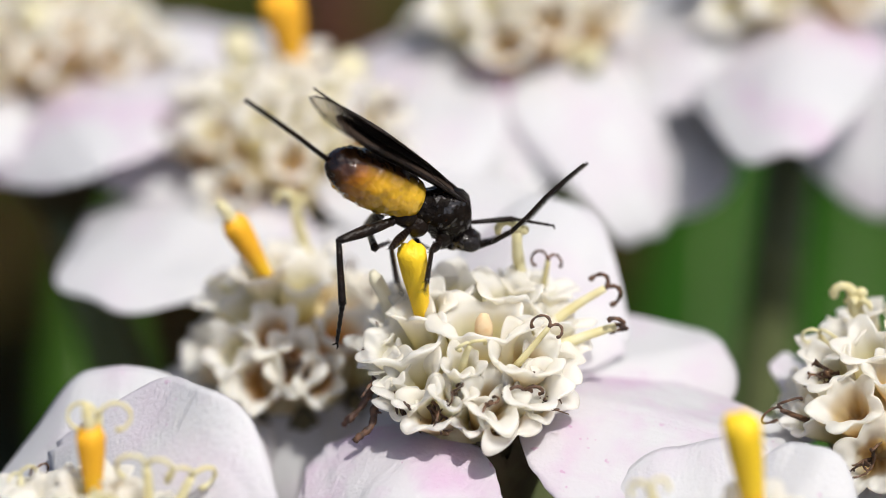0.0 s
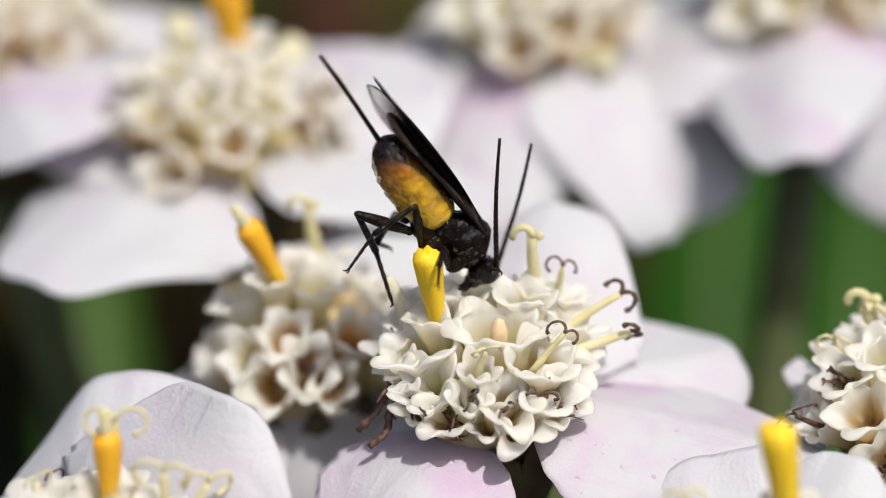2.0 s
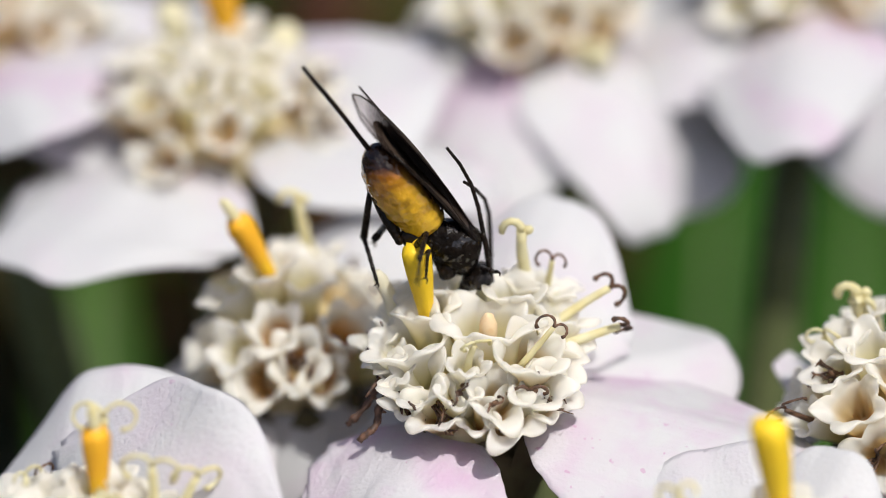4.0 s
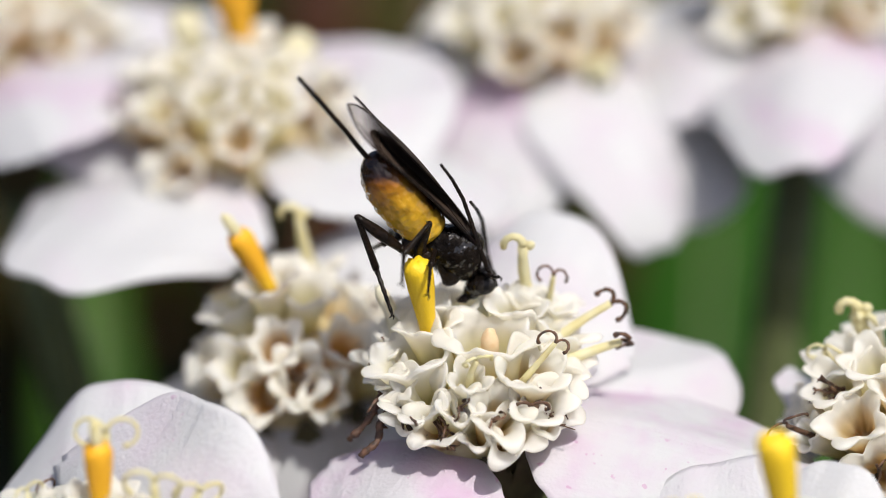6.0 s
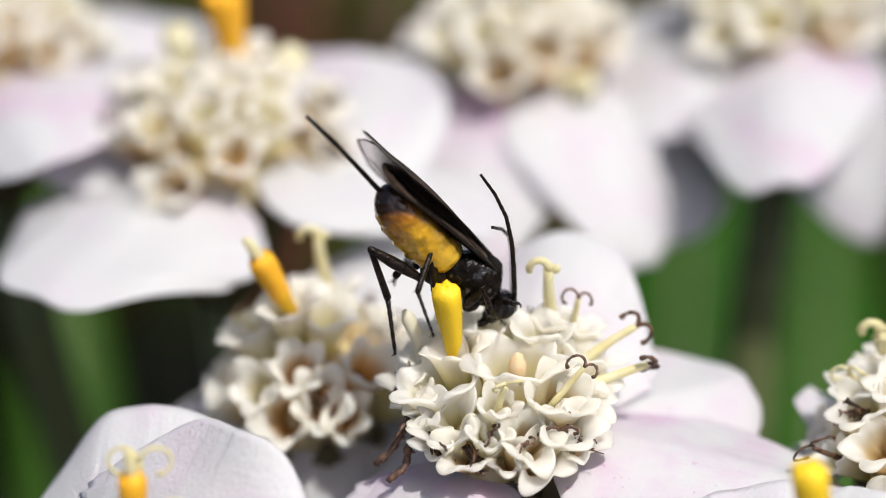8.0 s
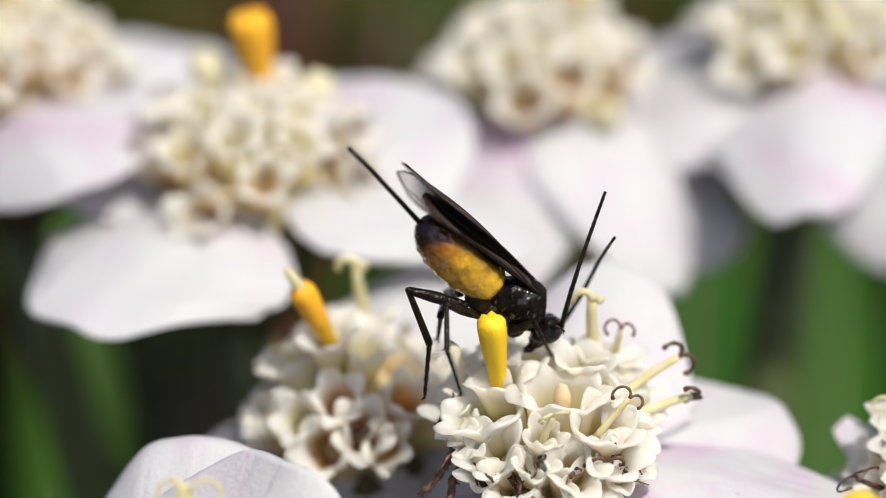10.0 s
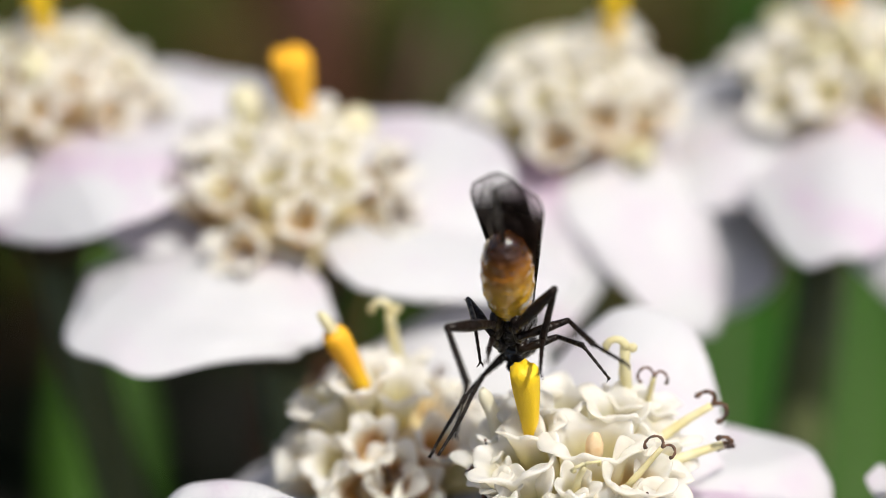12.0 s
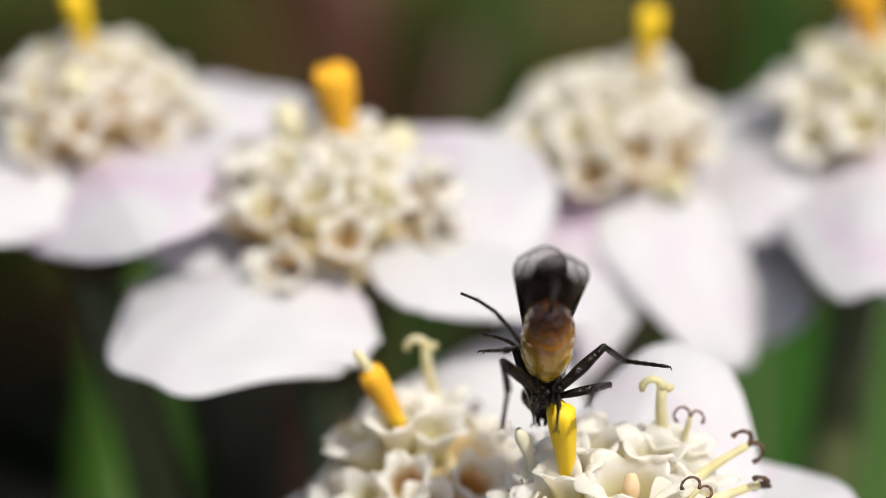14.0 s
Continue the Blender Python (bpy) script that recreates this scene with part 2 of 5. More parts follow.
def lathe_x(profile, sides=20, squash=1.0, wob=0.0):
    """A body round the x axis from (x, radius, z offset) rows."""
    verts, faces = [], []
    for x, r, z in profile:
        for k in range(sides):
            w = 2 * math.pi * k / sides
            q = 1 + wob * noise.noise(Vector((x * 3, math.cos(w) * 2, math.sin(w) * 2)))
            verts.append((x, r * squash * math.sin(w) * q, z + r * math.cos(w) * q))
    n = len(profile)
    for i in range(n - 1):
        for k in range(sides):
            k2 = (k + 1) % sides
            faces.append((i * sides + k, i * sides + k2, (i + 1) * sides + k2, (i + 1) * sides + k))
    faces.append(tuple(range(sides))[::-1])
    faces.append(tuple((n - 1) * sides + k for k in range(sides)))
    return verts, faces


def ellipsoid(c, r, seg=14, rings=9, wob=0.0):
    verts, faces = [], []
    for i in range(rings + 1):
        a = math.pi * i / rings
        for k in range(seg):
            b = 2 * math.pi * k / seg
            d = Vector((math.sin(a) * math.cos(b), math.sin(a) * math.sin(b), math.cos(a)))
            q = 1 + wob * noise.noise(d * 2.3 + Vector(c) * 5)
            verts.append((c[0] + r[0] * d.x * q, c[1] + r[1] * d.y * q, c[2] + r[2] * d.z * q))
    for i in range(rings):
        for k in range(seg):
            k2 = (k + 1) % seg
            faces.append((i * seg + k, (i + 1) * seg + k, (i + 1) * seg + k2, i * seg + k2))
    return verts, faces


# ---- flower parts ----
def petal_mesh(length, width, droop, cup, seed, material, thick=0.05):
    """A broad ray petal from the origin along +x, rounded, with shallow teeth at the tip."""
    nu, nv = 24, 40
    rnd = random.Random(seed)
    ph = [rnd.uniform(0, 6.28) for _ in range(4)]
    shift = Vector((seed * 1.7, seed * 0.9, 0))
    top = []
    for i in range(nu + 1):
        u = i / nu
        for j in range(nv + 1):
            v = 2 * j / nv - 1
            half = width / 2 * (0.38 + 0.62 * min(1.0, math.sin(min(u * 1.6, 1) * math.pi / 2) ** 0.8))
            end = 1 - 0.50 * abs(v) ** 2.3 - 0.022 * (math.cos(v * 7.5 + 0.4 * math.sin(ph[0])) + 1) * (0.6 + 0.4 * math.sin(ph[1]))
            s = length * u * end
            a = radians(droop) * (s / length)
            k = max(radians(abs(droop)), 1e-4) / length * (1 if droop >= 0 else -1)
            x, z = math.sin(k * s) / k, -(1 - math.cos(k * s)) / k
            round_tip = 1 - 0.10 * max(0, u - 0.75) / 0.25
            y = half * v * round_tip * (1 + 0.018 * math.sin(u * 23 + ph[3]) + 0.012 * math.sin(u * 41 + ph[1]))
            lift = -cup * v * v * half + 0.07 * math.sin(v * 6 + ph[2]) * u * (0.5 + 0.5 * abs(v))
            lift += 0.12 * noise.noise(Vector((x * 0.9, y * 0.9, 0)) + shift) * u
            lift += 0.05 * math.cos(v * 4.2) * min(1, u * 2)
            lift += (0.008 + 0.006 * math.sin(ph[0])) * math.sin(v * 13 + ph[1] + 1.5 * noise.noise(Vector((u * 2, v * 2, seed)))) * min(1, u * 1.6)
            lift += 0.006 * math.sin(v * 24 + ph[3] + u * 2) * u
            top.append(Vector((x - math.sin(a) * 0 + lift * math.sin(a), y, z + lift * math.cos(a))))
    n = len(top)
    w = nv + 1
    verts = [(p.x, p.y, p.z) for p in top]
    for i in range(nu + 1):
        for j in range(nv + 1):
            p = top[i * w + j]
            a = radians(droop) * (i / nu)
            edge = 0.35 if j in (0, nv) or i == nu else 1.0
            verts.append((p.x - math.sin(a) * thick * edge, p.y, p.z - math.cos(a) * thick * edge))
    faces = []
    for i in range(nu):
        for j in range(nv):
            a, b, c, d = i * w + j, i * w + j + 1, (i + 1) * w + j + 1, (i + 1) * w + j
            faces.append((a, d, c, b))
            faces.append((n + a, n + b, n + c, n + d))
    for i in range(nu):
        faces.append((i * w, n + i * w, n + (i + 1) * w, (i + 1) * w))
        faces.append((i * w + nv, (i + 1) * w + nv, n + (i + 1) * w + nv, n + i * w + nv))
    for j in range(nv):
        faces.append((j, j + 1, n + j + 1, n + j))
        faces.append((nu * w + j, n + nu * w + j, n + nu * w + j + 1, nu * w + j + 1))
    return mesh_of("ray_petal", verts, faces, material)


def floret_mesh(seed, material, mouth=0.30, lobe=0.40, turn_out=125, depth=0.6, lean=6, thick=0.075, rough=0.05):
    """A disc floret: a deep fleshy cup with five broad lobes that roll outwards; its mouth is at the origin and opens to +z."""
    rnd = random.Random(seed)
    seg = 70
    turn = rnd.uniform(0, 6.28)
    grow = [rnd.uniform(0.75, 1.2) for _ in range(5)]
    bend = [rnd.uniform(0.7, 1.15) for _ in range(5)]
    twist = [rnd.uniform(-0.10, 0.10) for _ in range(5)]

    def lobe_at(w, step):
        """Radius and height on the inner face, the lean of the wall there, and a sideways twist."""
        q = ((w - turn) / (2 * math.pi) * 5) % 5
        i = int(q)
        x = abs(2 * (q - i) - 1)
        h = max(0.0, 1 - x ** 1.5)
        share = 0.42 + 0.58 * h
        length = lobe * share * grow[i] * step
        k = radians(turn_out) * bend[i] / lobe
        a0 = radians(lean)
        a = a0 + k * length
        r = mouth + (math.cos(a0) - math.cos(a)) / k
        z = (math.sin(a) - math.sin(a0)) / k
        curl = 0.055 * (x * x - 0.35) * step * h
        return r, z - curl, a, h * step * twist[i]

    rows = []
    for q, z in ((0.08, -1.0), (0.40, -0.98), (0.60, -0.80), (0.80, -0.50), (0.93, -0.22)):
        rows.append([(mouth * q, depth * z, 0.0)] * seg)
    for step in (0.0, 0.2, 0.4, 0.6, 0.8, 0.93, 1.0):
        row = []
        for k in range(seg):
            r, z, a, tw = lobe_at(2 * math.pi * k / seg, step)
            th = thick * 0.22 if step > 0.95 else 0.0
            row.append((r + th * math.cos(a), z - th * math.sin(a), tw))
        rows.append(row)
    for step, q in ((0.985, 0.62), (0.90, 0.92), (0.6, 1.0), (0.3, 1.0)):
        row = []
        for k in range(seg):
            r, z, a, tw = lobe_at(2 * math.pi * k / seg, step)
            row.append((r + thick * q * math.cos(a), z - thick * q * math.sin(a), tw))
        rows.append(row)
    for q, z in ((0.98, -0.2), (0.84, -0.5), (0.66, -0.85), (0.50, -1.35)):
        rows.append([(mouth * q + thick, depth * z - 0.02, 0.0)] * seg)
    verts, faces = [], []
    for row in rows:
        for k, (r, z, tw) in enumerate(row):
            w = 2 * math.pi * k / seg + tw
            d = 1 + rough * 2 * noise.noise(Vector((math.cos(w) * 1.1 + seed, math.sin(w) * 1.1, z * 1.2)))
            verts.append((r * math.cos(w) * d, r * math.sin(w) * d, z + rough * noise.noise(Vector((math.cos(w) * 2.0, math.sin(w) * 2.0 + seed, r * 2)))))
    for i in range(len(rows) - 1):
        for k in range(seg):
            k2 = (k + 1) % seg
            faces.append((i * seg + k, i * seg + k2, (i + 1) * seg + k2, (i + 1) * seg + k))
    faces.append(tuple(range(seg))[::-1])
    faces.append(tuple((len(rows) - 1) * seg + k for k in range(seg)))
    return mesh_of("disc_floret", verts, [f[::-1] for f in faces], material)


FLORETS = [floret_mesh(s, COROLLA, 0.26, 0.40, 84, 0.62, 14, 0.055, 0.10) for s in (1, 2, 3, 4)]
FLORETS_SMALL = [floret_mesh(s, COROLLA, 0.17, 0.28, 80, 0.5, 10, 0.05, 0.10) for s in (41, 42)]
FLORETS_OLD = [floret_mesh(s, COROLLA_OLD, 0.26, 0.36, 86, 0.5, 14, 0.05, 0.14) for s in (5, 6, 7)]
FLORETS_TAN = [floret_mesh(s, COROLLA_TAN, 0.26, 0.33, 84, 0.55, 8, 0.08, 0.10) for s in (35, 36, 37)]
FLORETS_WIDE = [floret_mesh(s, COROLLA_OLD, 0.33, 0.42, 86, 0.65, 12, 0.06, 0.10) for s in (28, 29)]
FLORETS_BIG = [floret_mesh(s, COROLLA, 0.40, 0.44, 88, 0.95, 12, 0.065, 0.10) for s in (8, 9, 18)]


def bud_mesh():
    """A closed floret with five ridges drawn together at the top."""
    prof = [(-0.9, 0.15), (-0.5, 0.17), (-0.3, 0.21), (-0.12, 0.25), (0.05, 0.26), (0.17, 0.22), (0.26, 0.14), (0.30, 0.05)]
    verts, faces = [], []
    n = 30
    for z, r in prof:
        for k in range(n):
            w = 2 * math.pi * k / n
            q = r * (1 + (0.16 * max(0, (z + 0.3) / 0.6)) * (abs(math.cos(2.5 * w)) - 0.6))
            verts.append((q * math.cos(w), q * math.sin(w), z + 0.02 * math.cos(5 * w)))
    for i in range(len(prof) - 1):
        for k in range(n):
            k2 = (k + 1) % n
            faces.append((i * n + k, i * n + k2, (i + 1) * n + k2, (i + 1) * n + k))
    faces.append(tuple(range(n))[::-1])
    faces.append(tuple((len(prof) - 1) * n + k for k in range(n)))
    return mesh_of("bud", verts, faces, BUD_SKIN)


BUD = bud_mesh()


def anther_mesh(seed, length=1.0, r=0.2, material=None, pale_tip=False):
    """The club-shaped column of joined anthers, standing on +z."""
    rnd = random.Random(seed)
    prof = [(-0.25, 0.50), (0.0, 0.58), (0.15, 0.64), (0.4, 0.80), (0.62, 0.94), (0.82, 1.02), (0.95, 1.03), (0.99, 0.90), (1.03, 0.62), (1.04, 0.2)]
    verts, faces = [], []
    sides = 15
    for h, q in prof:
        for k in range(sides):
            w = 2 * math.pi * k / sides
            rib = 1 + 0.07 * math.cos(5 * w)
            jag = 0.05 * rnd.uniform(-1, 1) if h > 0.9 else 0
            verts.append((r * q * rib * math.cos(w), r * q * rib * math.sin(w), h * length + jag))
    for i in range(len(prof) - 1):
        for k in range(sides):
            k2 = (k + 1) % sides
            faces.append((i * sides + k, i * sides + k2, (i + 1) * sides + k2, (i + 1) * sides + k))
    faces.append(tuple(range(sides))[::-1])
    faces.append(tuple((len(prof) - 1) * sides + k for k in range(sides)))
    return mesh_of("anther_column", verts, faces, material or ANTHER)


ANTHERS = [anther_mesh(1, 1.15, 0.205), anther_mesh(2, 1.1, 0.20)]
ANTHERS_ORANGE = [anther_mesh(4, 1.15, 0.30, ANTHER_ORANGE)]


def style_mesh(seed, height, arm, material, thick=0.05, spread=1.0, arms=None):
    """A style with two arms that curl outwards and down."""
    rnd = random.Random(seed)
    lean = rnd.uniform(-0.1, 0.1)
    stem = [(lean * h * h, 0, h * height) for h in (-0.35, 0.0, 0.3, 0.6, 0.85, 1.0)]
    pieces = [tube(stem, [thick * 1.5, thick * 1.45, thick * 1.3, thick * 1.2, thick * 1.1, thick], 8)]
    for sgn in (-1, 1):
        curl = rnd.uniform(3.4, 4.6)
        rad = arm * rnd.uniform(0.85, 1.1) * 0.42
        pts, rs = [], []
        x, z = lean, height
        a = radians(75)
        n = 12
        for i in range(n + 1):
            pts.append((x, 0.04 * math.sin(i * 0.5 + seed), z))
            rs.append(thick * (0.62 - 0.12 * i / n + (0.25 if i > n - 2 else 0) + 0.1 * math.sin(i * 2.3 + seed)))
            step = curl * rad / n
            x += sgn * math.cos(a) * step * spread
            z += math.sin(a) * step
            a -= curl / n
        pieces.append(tube(pts, rs, 7))
    me = mesh_of("style", *joined(*pieces), material)
    if arms:
        me.materials.append(arms)
        first = len(pieces[0][1])
        for poly in me.polygons:
            poly.material_index = 0 if poly.index < first else 1
    return me


STYLES_PALE = [style_mesh(s, 0.42, 0.27, STYLE_PALE, 0.04) for s in (1, 2, 3)]
STYLES_TALL = [style_mesh(s, 0.95, 0.34, STYLE_PALE, 0.06) for s in (4, 5)]
STYLES_MIX = [style_mesh(s, 0.6, 0.28, STYLE_PALE, 0.036, 1.0, STYLE_BROWN) for s in (11, 12)]
STYLES_ARC = [style_mesh(s, 0.72, 0.48, STYLE_PALE, 0.055) for s in (21, 22)]
TIP = mesh_of("style", *tube([(0, 0, -0.1), (0, 0, 0.2), (-0.02, 0, 0.42), (-0.05, 0.01, 0.5)], [0.10, 0.09, 0.075, 0.04], 10), STYLE_PALE)


def stout_style(height, r, ragged=0):
    """A thick translucent style with one arm curled over and the other a stub."""
    stem = [(0.02 * math.sin(i), 0, height * i / 6 - 0.2) for i in range(7)]
    pieces = [tube(stem, [r * (1.15 - 0.25 * i / 6 + 0.08 * math.sin(i * 2.1)) for i in range(7)], 10)]
    top = Vector(stem[-1])
    arm = [top + Vector((-0.14 * (1 - math.cos(a)), 0, 0.16 * math.sin(a))) for a in (0, 0.5, 1.0, 1.6, 2.2, 2.8, 3.3)]
    pieces.append(tube([tuple(p) for p in arm], [r * q for q in (0.9, 0.75, 0.65, 0.6, 0.6, 0.7, 0.5)], 8))
    pieces.append(ellipsoid((top.x + r * 1.1, 0, top.z + 0.0), (r * 0.9, r * 0.75, r * 0.8), 10, 7, 0.25))
    rnd = random.Random(ragged)
    for _ in range(ragged):
        p = top + Vector((rnd.uniform(-1, 1) * r, rnd.uniform(-1, 1) * r, -0.05))
        q = p + Vector((rnd.uniform(-0.12, 0.16), rnd.uniform(-0.1, 0.1), rnd.uniform(-0.25, 0.2)))
        pieces.append(tube([tuple(p), tuple(p.lerp(q, 0.5) + Vector((0.03, 0, 0.02))), tuple(q)], [r * 0.6, r * 0.5, r * 0.25], 6))
    return mesh_of("style", *joined(*pieces), STYLE_PALE)


STUB = [mesh_of("style", *tube([(0, 0, -0.2), (0.0, 0, 0.1), (0.01, 0, 0.45), (-0.02, 0, 0.75), (-0.03, 0, 0.88)], [0.11, 0.11, 0.10, 0.10, 0.05], 10), FILAMENT_PALE)]
STYLES_STOUT = [stout_style(1.25, 0.085)]
STYLES_RAGGED = [stout_style(0.72, 0.11, 7)]
STYLES_LONG = [style_mesh(s, 0.90, 0.34, STYLE_PALE, 0.055, 0.8, STYLE_BROWN) for s in (14, 15)]
STYLES_BROWN = [style_mesh(s, 0.22, 0.25, STYLE_BROWN, 0.03) for s in (6, 7, 8)]


def withered_mesh(seed, size=1.0):
    """A shrivelled brown anther tube: thin bent dry filaments with knots and forked ends."""
    rnd = random.Random(seed)
    pieces = []
    for _ in range(6):
        p = Vector((rnd.uniform(-0.07, 0.07), rnd.uniform(-0.07, 0.07), -0.1))
        d = Vector((rnd.uniform(-0.45, 0.45), rnd.uniform(-0.45, 0.45), 1)).normalized()
        pts = []
        for i in range(8):
            pts.append(tuple(p))
            d = (d + Vector((rnd.uniform(-0.35, 0.35), rnd.uniform(-0.35, 0.35), rnd.uniform(-0.3, 0.3)))).normalized()
            p = p + d * 0.08 * size * rnd.uniform(0.6, 1.2)
        pieces.append(tube(pts, [rnd.uniform(0.012, 0.034) * (1 - 0.05 * i) for i in range(8)], 6))
        q = Vector(pts[rnd.randint(3, 6)])
        e = q + Vector((rnd.uniform(-1, 1), rnd.uniform(-1, 1), rnd.uniform(-0.5, 1))).normalized() * 0.13
        pieces.append(tube([tuple(q), tuple(q.lerp(e, 0.6)), tuple(e)], [0.02, 0.014, 0.006], 5))
    return mesh_of("withered_stamen", *joined(*pieces), STYLE_BROWN)


def withered_rod(seed):
    """A long dry stamen hanging stiffly, knotted along its length, with a few short broken filaments."""
    rnd = random.Random(seed)
    n = 22
    pts = [(0.05 * math.sin(i * 0.5 + seed), 0.04 * math.sin(i * 0.37), 1.08 * i / n) for i in range(n + 1)]
    pieces = [tube(pts, [rnd.uniform(0.034, 0.072) * (0.8 if i > n - 2 else 1) for i in range(n + 1)], 7)]
    for _ in range(5):
        q = Vector(pts[rnd.randint(1, n - 2)])
        e = q + Vector((rnd.uniform(-1, 1), rnd.uniform(-1, 1), rnd.uniform(-0.3, 0.8))).normalized() * rnd.uniform(0.1, 0.22)
        pieces.append(tube([tuple(q), tuple(q.lerp(e, 0.5) + Vector((0.02, 0, 0.02))), tuple(e)], [0.03, 0.024, 0.01], 6))
    q = Vector(pts[3])
    pieces.append(tube([tuple(q + Vector((0.16, 0.05, 0.08)) * k + Vector((0, 0, 0.10)) * k * k * 0.4) for k in (0, 0.7, 1.4, 2.1)], [0.034, 0.03, 0.028, 0.016], 6))
    return mesh_of("withered_stamen", *joined(*pieces), STAMEN_DARK)


WITHERED = [withered_mesh(s) for s in (1, 2, 3)]


EXTRAS = {
    "anther": ("anther_column", ANTHERS, "orange-yellow pollen-covered column"),
    "orange": ("anther_column", ANTHERS_ORANGE, "orange pollen-covered column"),
    "anther_bare": ("anther_column", [anther_mesh(3, 0.95, 0.19, ANTHER_ORANGE)], "orange pollen-covered column"),
    "anther_long": ("anther_column", [anther_mesh(6, 1.45, 0.245, ANTHER_TWO)], "long yellow pollen-covered column"),
    "stub": ("style", STUB, "thick pale empty tube"),
    "stout": ("style", STYLES_STOUT, "thick translucent yellow style"),
    "ragged": ("style", STYLES_RAGGED, "thick pale style with a torn top"),
    "arc": ("style", STYLES_ARC, "pale yellow style with wide curled arms"),
    "arc_high": ("style", [style_mesh(24, 1.05, 0.50, STYLE_PALE, 0.05, 1.15)], "pale yellow style with wide curled arms"),
    "hook": ("style", [style_mesh(33, 0.5, 0.40, STYLE_BROWN, 0.032)], "long withered brown style curled into a hook"),
    "tall": ("style", STYLES_TALL, "pale yellow forked style"),
    "mix": ("style", STYLES_MIX, "pale style with browned curled arms"),
    "long": ("style", STYLES_LONG, "long pale style with browned curled arms"),
    "pale": ("style", STYLES_PALE, "pale yellow forked style"),
    "brown": ("style", STYLES_BROWN, "withered brown curled style"),
    "young": ("anther_column", [mesh_of("anther_column", *ellipsoid((0, 0, -0.02), (0.13, 0.12, 0.27), 14, 10, 0.12), ANTHER_PEACH)], "short peach-coloured closed column"),
    "curl": ("style", [style_mesh(31, 0.16, 0.36, STYLE_BROWN, 0.045)], "withered brown curled style"),
    "dry_long": ("withered_stamen", [withered_rod(5), withered_rod(6)], "long knotted dark brown withered stamens"),
    "dry": ("withered_stamen", WITHERED, "shrivelled brown stamen")}


def facing(p, d, spin=0.0):
    """Pose at p (mm) with +z along d."""
    z = Vector(d).normalized()
    y = z.cross(Vector((1, 0, 0)))
    if y.length < 0.05:
        y = Vector((0, 1, 0))
    y.normalize()
    q = Matrix((y.cross(z), y, z)).transposed().to_4x4()
    return Matrix.Translation(Vector(p) * MM) @ q @ pose(0, 0, 0, 0, 0, spin)


def involucre_mesh(seed, r):
    """The cup of overlapping bracts under a head."""
    verts, faces = [], []
    rnd = random.Random(seed)
    pieces = []
    prof = [(0.16, -2.7), (0.45, -2.55), (0.75, -2.1), (0.92, -1.4), (1.0, -0.7), (0.98, -0.25), (0.8, -0.05), (0.3, 0.1)]
    sides = 20
    for q, z in prof:
        for k in range(sides):
            w = 2 * math.pi * k / sides
            verts.append((r * q * math.cos(w), r * q * math.sin(w), z))
    for i in range(len(prof) - 1):
        for k in range(sides):
            k2 = (k + 1) % sides
            faces.append((i * sides + k, i * sides + k2, (i + 1) * sides + k2, (i + 1) * sides + k))
    faces.append(tuple(range(sides))[::-1])
    faces.append(tuple((len(prof) - 1) * sides + k for k in range(sides)))
    pieces.append((verts, faces))
    for ring, (z0, z1, n) in enumerate(((-2.4, -1.2, 6), (-2.0, -0.6, 8), (-1.5, -0.1, 9))):
        for k in range(n):
            w0 = 2 * math.pi * (k + 0.5 * ring) / n + rnd.uniform(-0.1, 0.1)
            bv, bf = [], []
            for i in range(6):
                s = i / 5
                z = z0 + (z1 - z0) * s
                rr = r * (0.60 + 0.46 * min(1, (z + 2.6) / 1.6)) + 0.05 * math.sin(s * 3.1) + 0.03
                wd = 0.55 * math.sin(0.5 + s * 2.5) / max(r, 0.5)
                for j in (-1, 0, 1):
                    w = w0 + wd * j * 0.6
                    bv.append(((rr + 0.04 * (j == 0)) * math.cos(w), (rr + 0.04 * (j == 0)) * math.sin(w), z))
            for i in range(5):
                for j in range(2):
                    bf.append((i * 3 + j, i * 3 + j + 1, i * 3 + j + 4, i * 3 + j + 3))
            pieces.append((bv, bf))
    return mesh_of("involucre", *joined(*pieces), BRACT)


JOIN = Vector((1.0, 5.0, -38.0))     # where the flower stalks leave the main stem
INVOLUCRES = [involucre_mesh(1, 0.95), involucre_mesh(2, 0.95)]


